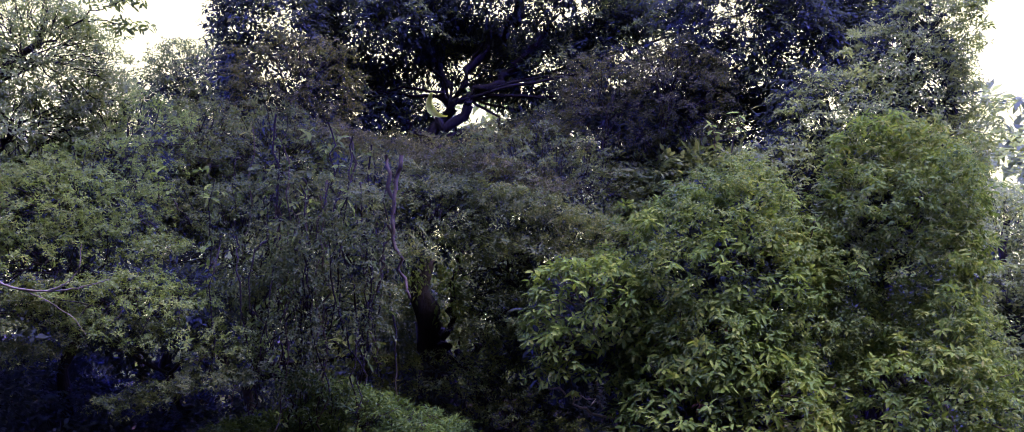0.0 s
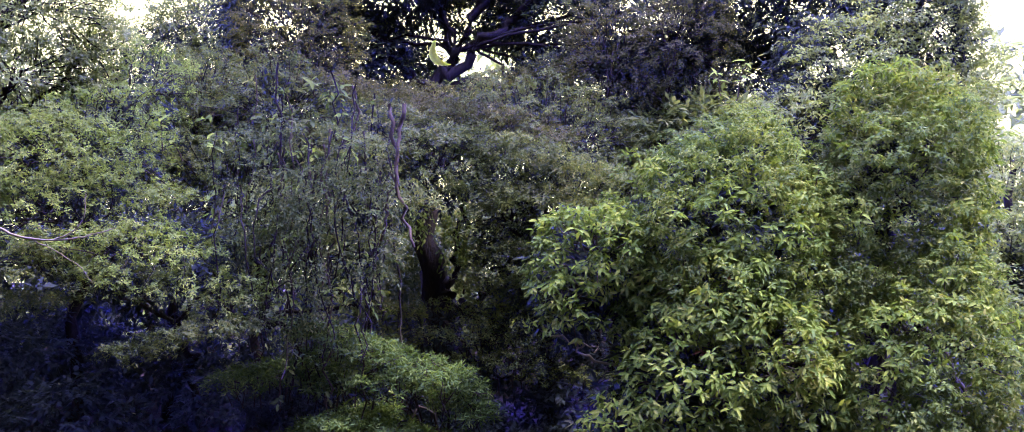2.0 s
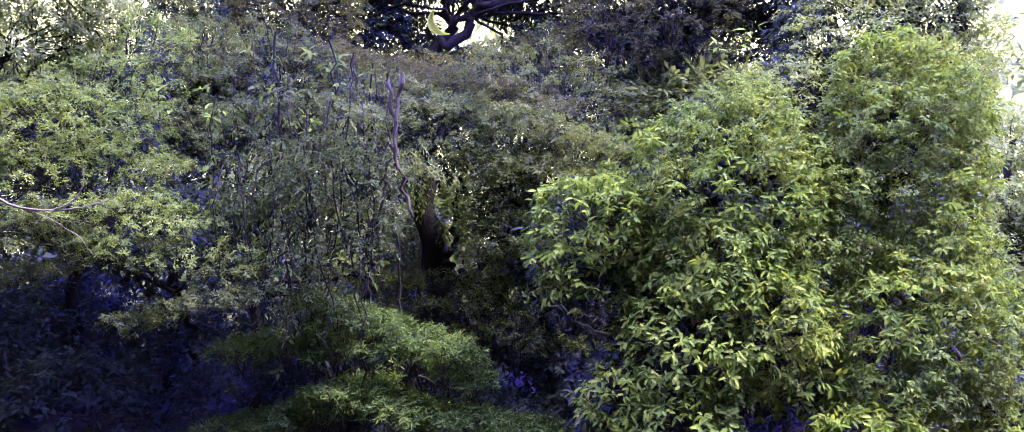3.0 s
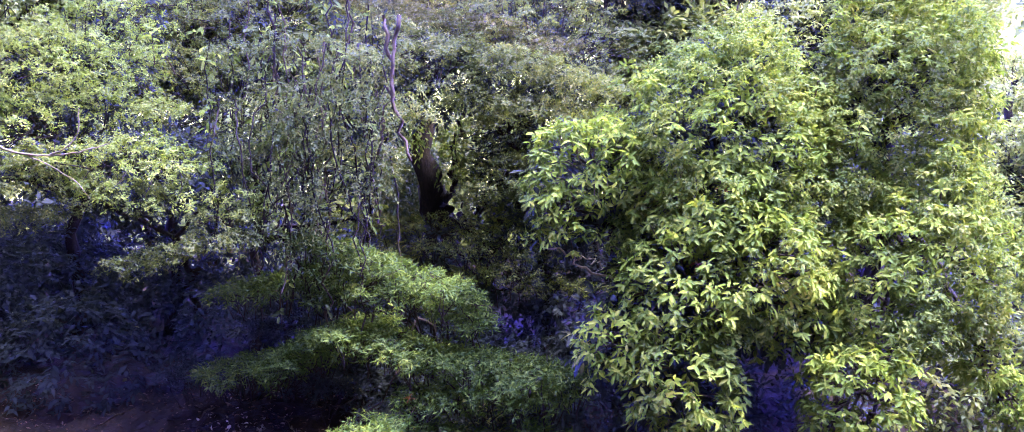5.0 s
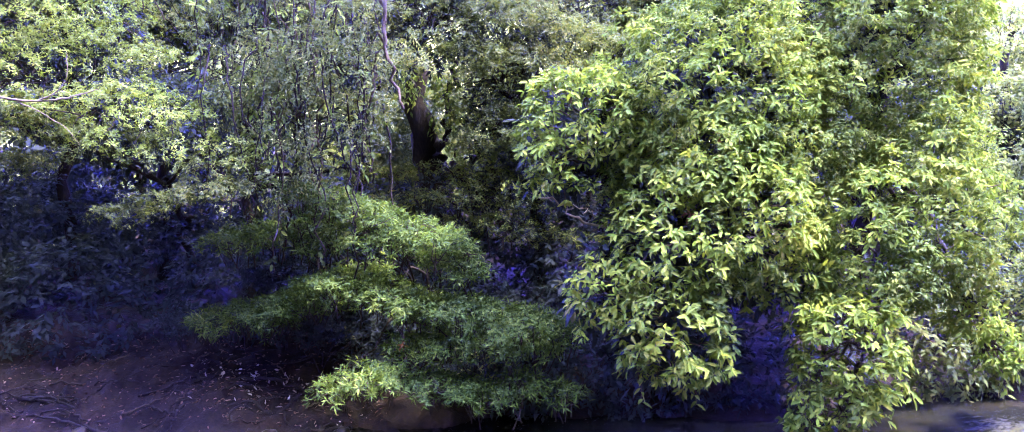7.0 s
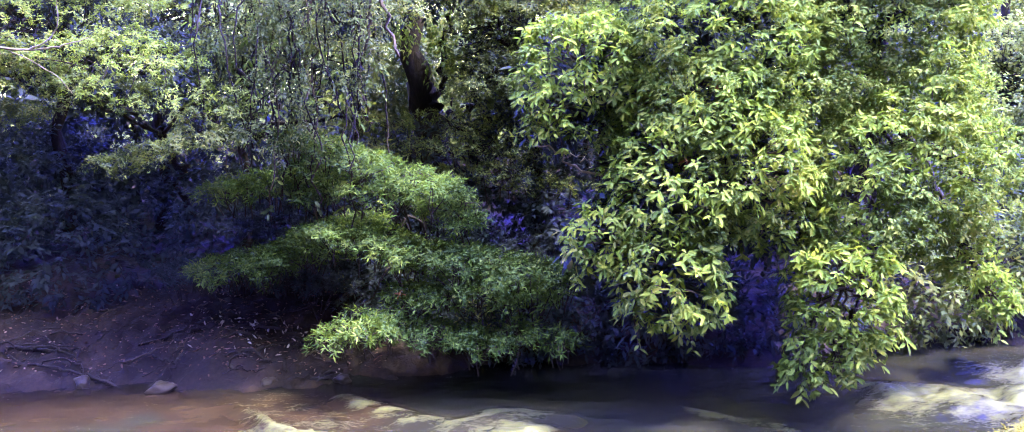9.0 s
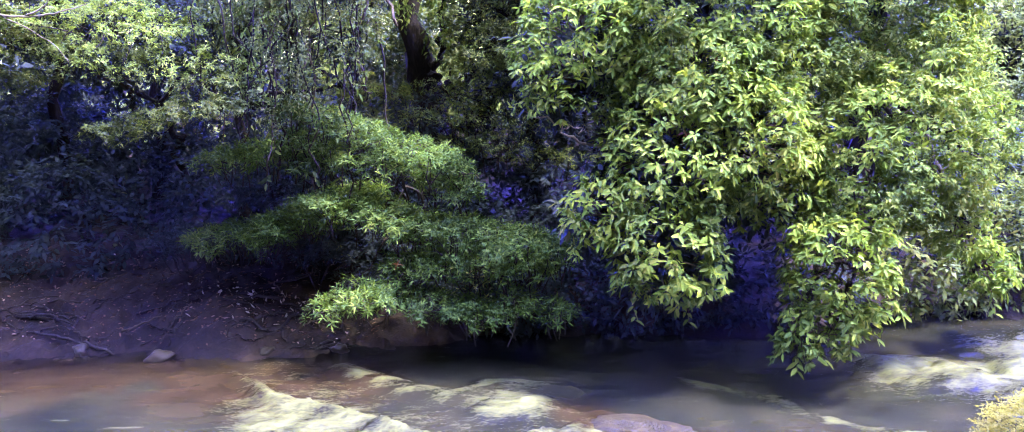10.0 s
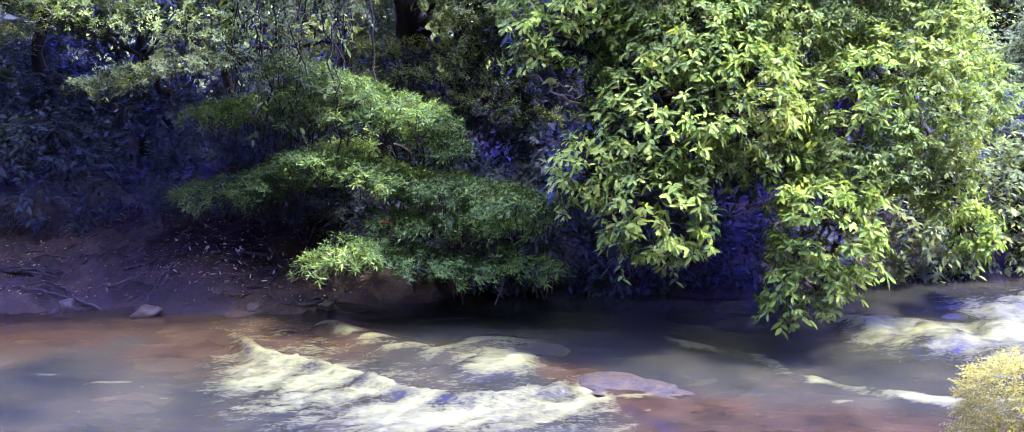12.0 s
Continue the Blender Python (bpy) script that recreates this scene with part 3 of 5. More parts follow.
def foreground_leaves(parent, blobs, material, count, length, width, shape, droop, twigs=55, per=6, seed=5, name="leaf"):
    """Leaves that hang proud of the crown's face, each an object; twelve leaf meshes are shared."""
    g = np.random.default_rng(seed)
    kinds = []
    for k in range(12):
        s = g.uniform(0.8, 1.2)
        n_seg, half = 5, []
        ts = np.linspace(0, 1, n_seg + 1)
        w = width * s * 0.5 * np.sin(np.pi * ts ** (0.8 if shape == "broad" else 0.62)) ** 0.85
        sag = g.uniform(0.05, 0.3)
        L = length * s
        rib = np.column_stack([ts * L, np.zeros(n_seg + 1), -sag * L * ts ** 2])
        wave = g.normal(size=(n_seg + 1)) * width * 0.05
        left = rib + np.column_stack([0 * w, w, 0.35 * w + wave * (w > 0.001)])
        right = rib + np.column_stack([0 * w, -w, 0.35 * w - wave * (w > 0.001)])
        v = np.concatenate([rib, left, right])
        m = n_seg + 1
        q = [[i, i + 1, m + i + 1, m + i] for i in range(n_seg)] + [[i + 1, i, 2 * m + i, 2 * m + i + 1] for i in range(n_seg)]
        kinds.append(mesh_from(name, v, q, material, True))
    P, N = [], []
    weight = np.array([b[3] * b[5] for b in blobs])
    for _ in range(twigs):
        x, y, z, rx, ry, rz = blobs[g.choice(len(blobs), p=weight / weight.sum())]
        d = g.normal(size=3)
        d[1] = -abs(d[1]) - 0.3
        d /= np.linalg.norm(d)
        P.append(np.array([x, y, z]) + d * np.array([rx, ry, rz]) * 1.03)
        N.append(d)
    made = 0
    for p, nrm in zip(P, N):
        if made >= count:
            return
        axis = unit(nrm * 0.7 + g.normal(size=3) * 0.25 + np.array([0, 0, 0.25]))
        a, c = p - nrm * length * 1.5, p + axis * length * 0.35
        twig = child("twig", tube_mesh("twig", [np.column_stack([np.array([a, p, (p + c) / 2, c]), [0.005, 0.004, 0.003, 0.002]])], PALE_BARK, 4), parent)
        e1 = unit(np.cross(axis, g.normal(size=3)))
        e2 = np.cross(axis, e1)
        for k in range(min(per, count - made)):
            an = 2 * math.pi * k / per + g.uniform(-0.3, 0.3)
            way = unit((e1 * math.cos(an) + e2 * math.sin(an)) * 0.85 + axis * g.uniform(0.2, 0.8) + np.array([0, 0, -droop * g.uniform(0.6, 1.2)]))
            up = unit(axis + nrm * 0.4 + np.array([0, 0, 0.3]) + g.normal(size=3) * 0.2)
            side = unit(np.cross(up, way))
            up = np.cross(way, side)
            base = c + way * length * 0.1
            ob = child(name, kinds[g.integers(12)], twig)
            ob.matrix_basis = Matrix(((way[0], side[0], up[0], base[0]), (way[1], side[1], up[1], base[1]), (way[2], side[2], up[2], base[2]), (0, 0, 0, 1)))
            made += 1


# far woods beyond the bank
woods = tree("far_woods", (0, 20), "sunlit yellow-green woods behind the river trees", "woods")
far_blobs = [(-11 + 3.1 * k, 18.5 + 1.2 * math.sin(k * 2.1), 2.9 + 0.7 * math.sin(k * 1.7 + 1) - 0.6 * (k < 3), 2.2, 1.3, 3.3) for k in range(9)]
crown("crown", far_blobs, HAZED, woods, 16, 7, 0.24, 0.11, 0.45, "simple", lump=0.4, gaps=0.2, seed=3, back=0.2)
crown("back_crown", [(-13 + 4.2 * k, 23 + math.sin(k * 1.7), 4.6 + 0.6 * math.sin(k * 2.2), 3.0, 1.2, 3.4) for k in range(8)], HAZED, woods, 12, 6, 0.4, 0.18, 0.6, "simple", lump=0.3, gaps=0.12, seed=4, back=0.1)
settle(woods)

# thicket added to stop light from behind; its leaf tone holds the shade
thicket = tree("thicket", (0, 15), "dense added thicket behind the trees, shade put into its leaf colour", "undergrowth")
crown("crown", [(-10 + 2.3 * k, 14.6 + 0.5 * math.sin(k * 2.7), 1.9 + 0.5 * math.sin(k * 1.3), 1.5, 0.9, 2.0 + 0.4 * math.sin(k * 1.9)) for k in range(10) if k not in (3, 4)] + [(-8.6, 15.8, 1.8, 1.6, 0.5, 1.0), (-8.3, 14.2, 3.5, 1.3, 0.6, 1.1), (-5.7, 13.6, 2.2, 0.9, 0.4, 0.6), (-6.8, 13.8, 2.2, 0.7, 0.4, 0.6)], SHADED, thicket, 30, 7, 0.2, 0.085, 0.35, "simple", gaps=0.2, seed=6, back=0.3)
limbs(thicket, BARK, [([(-6 + 2.4 * k, 15.0, 0.9), (-5.9 + 2.4 * k, 14.9, 2.0), (-6.1 + 2.4 * k, 14.8, 3.2)], [0.07, 0.05, 0.02]) for k in range(6)], "stem")
settle(thicket)

# leaf masses fill the hollow, its deep shade painted into their tone
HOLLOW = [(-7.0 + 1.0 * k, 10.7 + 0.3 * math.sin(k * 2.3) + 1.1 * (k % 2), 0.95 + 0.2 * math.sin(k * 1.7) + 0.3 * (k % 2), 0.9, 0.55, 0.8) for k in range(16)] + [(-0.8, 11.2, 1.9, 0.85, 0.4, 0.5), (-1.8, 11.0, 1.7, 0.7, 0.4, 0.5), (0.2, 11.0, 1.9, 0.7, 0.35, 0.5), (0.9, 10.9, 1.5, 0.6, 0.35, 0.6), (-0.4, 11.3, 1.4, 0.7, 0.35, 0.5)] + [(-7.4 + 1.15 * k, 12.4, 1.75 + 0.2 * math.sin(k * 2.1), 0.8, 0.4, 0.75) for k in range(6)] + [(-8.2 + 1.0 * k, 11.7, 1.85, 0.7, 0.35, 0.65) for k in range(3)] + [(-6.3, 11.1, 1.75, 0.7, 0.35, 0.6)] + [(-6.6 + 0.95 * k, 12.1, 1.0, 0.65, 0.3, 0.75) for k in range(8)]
hollow = tree("undergrowth", (-3.5, 12.6), "leafy undergrowth with deep shade put into its leaf colour", "undergrowth")
crown("crown", HOLLOW, SHADED, hollow, 72, 7, 0.1, 0.042, 0.22, "simple", gaps=0.18, seed=8, back=0.3)
settle(hollow)

bank_bush = tree("shrub", (6.0, 10.3), "dark shaded shrub at the foot of the bank", "shrub", "shrubs on the far bank")
limbs(bank_bush, BARK, [([(6.0, 10.3, 0.4), (6.0, 10.2, 0.8), (6.1, 10.2, 1.3)], [0.05, 0.04, 0.02])])
crown("crown", [(4.6, 9.7, 0.55, 0.6, 0.4, 0.5), (5.5, 9.9, 0.75, 0.7, 0.45, 0.7), (6.5, 10.2, 0.95, 0.8, 0.5, 0.9), (7.6, 10.6, 1.0, 0.8, 0.5, 0.9)], SMALL, bank_bush, 150, 7, 0.09, 0.036, 0.2, "simple", gaps=0.25, seed=16, back=0.2)
settle(bank_bush)
# growth added where only shadow lies, coloured to match that shadow
ferns = tree("undergrowth", (2.0, 9.6), "added low growth under the overhanging trees, shade put into its colour", "undergrowth")
crown("crown", [(0.2 + 0.6 * k, 9.5 + 0.05 * math.sin(k * 1.7), 0.4 + 0.1 * math.sin(k * 2.2), 0.5, 0.3, 0.4) for k in range(6)], SHADED, ferns, 130, 7, 0.09, 0.034, 0.18, "simple", gaps=0.25, seed=17, back=0.2)
settle(ferns)

glade = tree("shrub", (-1.0, 15.7), "olive green shrub in dappled light behind the big trunk", "shrub", "shrubs on the far bank")
limbs(glade, BARK, [([(-1.0, 15.7, 1.0), (-1.0, 15.7, 1.8), (-0.9, 15.6, 2.6)], [0.05, 0.04, 0.02])])
crown("crown", [(-1.2, 15.6, 2.5, 1.2, 0.5, 1.2), (-2.7, 15.5, 2.8, 1.0, 0.5, 1.3), (-0.4, 15.8, 3.4, 1.0, 0.5, 1.0), (-1.9, 14.6, 3.0, 0.6, 0.4, 0.9), (-1.7, 14.8, 2.2, 0.7, 0.4, 0.6)], SMALL, glade, 170, 7, 0.1, 0.042, 0.25, "simple", seed=14, gaps=0.2)
settle(glade)

FAR_TREE = [(8.04, 15, 4.06, 0.9, 0.79, 0.98), (7.5, 13.6, 2.7, 1.0, 0.65, 1.0), (9.2, 17, 4.7, 0.9, 0.6, 0.6), (6.7, 12.4, 1.9, 0.7, 0.5, 0.7), (7.6, 12.2, 2.6, 0.7, 0.5, 0.8)]
far_tree = tree("tree", (8.0, 15.5), "green tree standing back from the river, haze put into its pale leaf tone", "tree", "trees on the far bank")
limbs(far_tree, BARK, [([(8, 15.5, 0.8), (8.1, 15.4, 2.5), (8.3, 15.3, 4.5)], [0.14, 0.1, 0.05])])
sprays("crown", FAR_TREE, HAZED, far_tree, 0.22, 0.2, 12, 6, 0.085, 0.032, seed=9, lump=0.5, droop=0.4, wood=BARK)
crown("inner_crown", [(x, y + 0.3, z, a * 0.8, b * 0.6, c * 0.8) for x, y, z, a, b, c in FAR_TREE], SMALL, far_tree, 60, 7, 0.1, 0.04, 0.2, "simple", seed=10)
settle(far_tree)

CONE = [(-5.49, 16, 7.33, 0.87, 0.7, 0.48), (-6.17, 16, 6.92, 0.7, 0.56, 0.40), (-5.2, 16, 6.4, 0.9, 0.7, 0.6)]
cone_tree = tree("tree", (-5.4, 16.2), "dark green tree with flat feathery crown tops", "tree", "trees on the far bank")
limbs(cone_tree, BARK, [([(-5.4, 16.2, 1.2), (-5.3, 16.1, 4), (-5.5, 16, 7.2)], [0.16, 0.11, 0.03])])
sprays("crown", CONE, SMALL, cone_tree, 0.19, 0.19, 14, 7, 0.07, 0.024, seed=12, lump=0.5, droop=0.2, back=0.6, wood=BARK)
# inside leaves take the darker tone, shade painted into the crown
crown("inner_crown", [(x, y + 0.2, z, a * 0.8, b * 0.6, c * 0.75) for x, y, z, a, b, c in CONE], SHADED, cone_tree, 130, 7, 0.1, 0.04, 0.2, "simple", seed=13)
settle(cone_tree)

# the big old tree with open crown
BIG_HIGH = [(-3.21, 12.5, 6.75, 0.73, 0.8, 1.27), (-1.82, 13, 7.2, 1.04, 0.83, 0.6), (0.18, 13.5, 7.7, 2.16, 1.1, 0.55),
            (2.05, 13, 6.48, 1.14, 0.91, 1.0), (3.45, 12.5, 6.8, 1.37, 1.09, 1.0), (0.91, 13, 5.5, 1.04, 0.83, 0.55),
            (2.04, 12.5, 5.2, 0.64, 0.58, 0.73), (4.76, 13, 7.84, 1.14, 0.91, 0.76),
            (0.75, 13.4, 6.55, 1.1, 0.6, 0.4), (-2.3, 13, 6.0, 0.8, 0.6, 0.55), (2.9, 12.8, 5.6, 0.9, 0.7, 0.8), (-0.9, 13.5, 7.6, 1.0, 0.6, 0.5), (-0.5, 13.6, 6.9, 0.7, 0.4, 0.35), (-0.6, 14.2, 5.4, 1.0, 0.4, 0.4), (-1.95, 13.8, 6.05, 0.75, 0.4, 0.5), (-0.2, 13.2, 5.25, 0.9, 0.4, 0.32)]
big = tree("tree", (-1.0, 12.6), "big old dark-barked tree with an open twisting crown", "tree", "trees on the far bank")
limbs(big, BARK, [
    ([(-1.0, 12.6, 0.9), (-1.08, 12.6, 2.3), (-1.15, 12.55, 2.9), (-1.22, 12.5, 3.5), (-1.5, 12.45, 4.3), (-1.45, 12.6, 5.0), (-1.0, 12.75, 5.7)], [0.36, 0.25, 0.18, 0.155, 0.13, 0.11, 0.085]),
    ([(-0.95, 12.75, 5.6), (-0.4, 12.8, 6.1), (0.15, 12.9, 6.6), (0.7, 13, 7.2)], [0.075, 0.065, 0.055, 0.03]),
    ([(-0.95, 12.75, 5.6), (-1.0, 12.9, 6.3), (-1.3, 13, 7.0), (-1.5, 13, 7.7)], [0.065, 0.055, 0.04, 0.025]),
    ([(-0.9, 12.75, 5.8), (-0.5, 12.8, 6.7), (0.1, 13, 7.3), (0.3, 13.2, 8.0)], [0.07, 0.06, 0.05, 0.03]),
    ([(-1.0, 12.8, 5.3), (-1.7, 12.9, 5.9), (-2.3, 13, 6.6), (-3.0, 12.8, 7.2)], [0.08, 0.06, 0.05, 0.03]),
    ([(-0.9, 12.8, 5.5), (0.6, 12.9, 5.6), (1.6, 12.9, 6.0), (2.8, 12.8, 6.5)], [0.04, 0.03, 0.025, 0.015]),
    # limb added to carry the unseen crown over the understorey
    ([(0.1, 13.0, 7.2), (0.0, 12.0, 8.1), (-0.4, 10.6, 8.5), (-0.8, 9.4, 8.6)], [0.07, 0.06, 0.05, 0.025]),
    ([(-1.0, 12.5, 2.5), (-0.88, 12.45, 2.9), (-0.82, 12.4, 3.4), (-0.7, 12.4, 3.9)], [0.09, 0.055, 0.04, 0.025]),
    ([(-0.9, 12.6, 2.3), (-0.55, 12.5, 2.45), (-0.42, 12.45, 2.85)], [0.06, 0.04, 0.022]),
])
branches_to(big, BARK, (-0.8, 12.8, 6.0), BIG_HIGH, 0.026, 21)
# backlit depth of the crown painted by leaf colour, lighter leaves go outside
crown("crown", BIG_HIGH, SHADED, big, 210, 7, 0.1, 0.042, 0.24, "simple", seed=21, gaps=0.37, lump=0.35, back=0.4, grain=1.3)
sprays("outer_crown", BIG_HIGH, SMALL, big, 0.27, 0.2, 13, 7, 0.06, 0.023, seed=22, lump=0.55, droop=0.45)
# crown part added above the view, there to cast dappled shade below
crown("forward_crown", [(-0.6, 9.9, 8.5, 1.3, 1.2, 0.45), (0.9, 9.2, 8.9, 1.0, 1.0, 0.4), (-2.5, 9.5, 8.7, 1.0, 1.1, 0.4), (2.4, 10.9, 8.7, 1.2, 1.0, 0.4)], SHADED, big, 30, 7, 0.17, 0.07, 0.3, "simple", seed=23, gaps=0.48, lump=0.5, grain=1.1, back=1.0)
crown("trunk_creeper", [(-0.86, 12.28, 3.2, 0.16, 0.08, 0.25), (-1.3, 12.25, 3.75, 0.2, 0.08, 0.3), (-0.75, 12.28, 3.7, 0.16, 0.08, 0.3)], VINE, big, 130, 7, 0.08, 0.034, 0.16, "simple", seed=24, gaps=0.4, droop=0.6)
settle(big)

# understorey of small dark leaves
MID_A = [(-1.5, 10.0, 4.3, 0.75, 0.7, 0.36), (-0.75, 10.1, 4.05, 0.5, 0.55, 0.34), (-1.7, 9.8, 3.75, 0.75, 0.5, 0.45), (-2.15, 9.8, 3.0, 0.75, 0.4, 0.36)]
MID_B = [(0.13, 11, 4.4, 1.36, 1.09, 0.6), (0.73, 10.8, 3.67, 0.94, 0.76, 0.62), (0.15, 10.9, 3.65, 0.45, 0.5, 0.42), (0.5, 10.6, 2.66, 0.55, 0.55, 0.42), (-0.08, 10.6, 3.45, 0.4, 0.4, 0.6), (-0.12, 10.6, 2.85, 0.38, 0.35, 0.3)]
LAYERS_A = plates([(-2.28, 10.6, 5.0), (-1.28, 10.5, 4.77), (-0.23, 10.4, 4.55), (0.43, 10.3, 4.3)], 0.36, 0.4, 0.1) + plates([(-2.63, 10.5, 4.29), (-1.86, 10.4, 4.38), (-1.4, 10.3, 4.03)], 0.36, 0.4, 0.1)
LAYERS_B = plates([(-0.66, 9.9, 4.27), (0.1, 9.8, 4.16), (0.81, 9.7, 3.87)], 0.32, 0.34, 0.09) + plates([(-0.6, 9.9, 3.71), (0.23, 9.8, 3.63), (0.78, 9.7, 3.46)], 0.32, 0.34, 0.09) + plates([(-0.15, 10.0, 2.8), (0.2, 9.9, 2.78), (0.53, 9.8, 2.62)], 0.32, 0.34, 0.09) + plates([(-1.4, 10.3, 4.44), (-0.52, 10.2, 4.27), (0.42, 10.1, 3.96)], 0.34, 0.4, 0.1) + plates([(-0.08, 10.2, 3.57), (0.49, 10.1, 3.71), (1.07, 10.1, 3.81)], 0.3, 0.36, 0.1) + plates([(0.06, 10.2, 3.07), (0.63, 10.1, 3.13), (1.13, 10.1, 3.27)], 0.3, 0.36, 0.1)
MID_C = [(-2.69, 10.58, 4.74, 0.92, 0.74, 0.64), (-3.05, 10.12, 3.64, 0.96, 0.76, 0.69), (-3.91, 11.04, 4.75, 0.73, 0.58, 0.64)]
for k, (blobs, foot, mat) in enumerate(((MID_A, (-1.9, 11.4), SMALL), (MID_B, (0.3, 11.2), SMALL), (MID_C, (-3.3, 11.6), SMALL))):
    t = tree("small_tree", foot, ("slender tree of small olive leaves hung with creepers", "shaded tree with layered small dark leaves", "bushy tree of small dull green leaves")[k], "tree", "understorey trees")
    z0 = floor_at(*foot)
    x, y = foot
    limbs(t, BARK, [([(x, y, z0), (x + 0.1, y, z0 + 1.5), (blobs[0][0], blobs[0][1], blobs[0][2])], [0.08, 0.06, 0.02])])
    branches_to(t, BARK, (x + 0.1, y, z0 + 1.6), blobs, 0.035, 31 + k)
    sprays("crown", blobs, mat, t, 0.165, 0.14, 16, 8, 0.038, 0.0145, seed=41 + k, lump=0.75, droop=0.3, wood=BARK)
    # crown interior coloured as if in shadow
    crown("inner_crown", [(x2, y2 + 0.25, z2, a * 0.8, b * 0.7, c * 0.8) for x2, y2, z2, a, b, c in blobs], SHADED, t, 110, 7, 0.08, 0.034, 0.2, "simple", seed=44 + k, gaps=0.3)
    if k < 2:
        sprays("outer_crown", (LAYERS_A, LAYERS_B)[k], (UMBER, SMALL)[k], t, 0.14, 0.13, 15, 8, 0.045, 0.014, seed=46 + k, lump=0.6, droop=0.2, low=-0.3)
    settle(t)

VEIL = plates([(-1.7, 11.2, 2.36), (-1.0, 11.1, 2.4), (-0.3, 11.0, 2.4), (0.4, 10.9, 2.3)], 0.3, 0.32, 0.09) + plates([(-1.3, 10.7, 2.1), (-0.5, 10.6, 2.14), (0.4, 10.5, 2.0)], 0.3, 0.34, 0.09) + plates([(-0.7, 10.4, 1.8), (0.0, 10.3, 1.82), (0.6, 10.2, 1.68)], 0.3, 0.34, 0.09)
veil = tree("shrub", (-0.3, 11.9), "shaded shrub in thin dull green layers", "shrub", "shrubs on the far bank")
limbs(veil, BARK, [([(-0.3, 11.9, floor_at(-0.3, 11.9)), (-0.35, 11.7, 1.4), (-0.3, 11.2, 2.2)], [0.05, 0.04, 0.02])])
branches_to(veil, BARK, (-0.35, 11.6, 1.6), VEIL[1::4], 0.018, 251)
sprays("crown", VEIL, SMALL, veil, 0.17, 0.14, 13, 8, 0.045, 0.0145, seed=252, lump=0.6, droop=0.25, low=-0.3, wood=BARK)
settle(veil)

# taller shaded trees that close the wood between the understorey and the big crown
BETWEEN = (([(-2.75, 11.5, 5.6, 0.8, 0.6, 0.9), (-3.85, 11.3, 4.95, 0.65, 0.55, 0.36), (-1.35, 11.7, 4.95, 0.6, 0.5, 0.32)], (-2.8, 12.3)),
           ([(0.2, 11.7, 5.1, 0.8, 0.5, 0.4), (1.25, 11.6, 5.5, 0.75, 0.6, 0.65), (2.1, 11.6, 5.75, 0.7, 0.6, 0.8)], (1.2, 12.4)))
for k, (blobs, foot) in enumerate(BETWEEN):
    t = tree("small_tree", foot, "slim shaded tree with fine dark leaves", "tree", "understorey trees")
    x, y = foot
    z0 = floor_at(x, y)
    limbs(t, BARK, [([(x, y, z0), (x + 0.1, y, z0 + 2.0), (blobs[1][0] * 0.3 + x * 0.7, y - 0.3, 5.2)], [0.09, 0.07, 0.03])])
    branches_to(t, BARK, (x + 0.05, y - 0.1, z0 + 2.4), blobs, 0.03, 236 + k)
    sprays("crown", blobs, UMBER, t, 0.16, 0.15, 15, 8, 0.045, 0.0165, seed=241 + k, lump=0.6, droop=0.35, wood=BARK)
    settle(t)

# curtain of leafy creepers under the slender tree
curtain = thing_at("creeper_curtain", (-1.9, 8.6, 4.3), "curtain of olive leafy creepers hanging between stems", "creeper")
crown("foliage", [(-2.45, 8.75, 3.35, 0.34, 0.12, 0.6), (-1.95, 8.55, 3.2, 0.34, 0.12, 0.85), (-1.4, 8.5, 3.35, 0.32, 0.12, 0.8), (-1.12, 8.6, 3.8, 0.22, 0.12, 0.5), (-2.2, 8.65, 2.6, 0.22, 0.1, 0.3)], SMALL, curtain, 400, 9, 0.04, 0.017, 0.14, "simple", seed=151, gaps=0.5, lump=0.7, grain=2.4, layer=1.1, droop=0.6)
for k in range(9):
    x = -2.75 + 0.19 * k + 0.06 * math.sin(k * 4.1)
    child("stem", tube_mesh("stem", [bent([(x, 8.7, 4.2 - 0.5 * (k < 4)), (x + 0.14 * math.sin(k * 2.1), 8.45, 3.2), (x + 0.3 * math.sin(k * 1.3), 8.5, 2.35 + 0.3 * math.sin(k * 3.7))], [0.009, 0.008, 0.006], 14, 0.02, 500 + k)], BARK, 5), curtain)
settle(curtain)

LAYERS_C = (plates([(-2.82, 9.0, 4.09), (-2.09, 8.9, 4.22), (-1.33, 8.8, 4.02)], 0.3, 0.32, 0.08),
            plates([(-2.36, 8.9, 3.67), (-1.71, 8.8, 3.79), (-1.14, 8.7, 3.52)], 0.3, 0.32, 0.08),
            plates([(-2.62, 8.9, 3.23), (-1.96, 8.8, 3.33), (-1.41, 8.8, 3.15)], 0.3, 0.32, 0.08))
ledges = thing_at("creeper_ledges", (-1.9, 9.1, 4.4), "olive creeper sprays spreading in flat ledges", "creeper")
for k, ledge in enumerate(LAYERS_C):
    sprays("spray", ledge, SMALL, ledges, 0.16, 0.13, 14, 8, 0.039, 0.0145, seed=155 + k, lump=0.7, droop=0.35, low=-0.3)
settle(ledges)

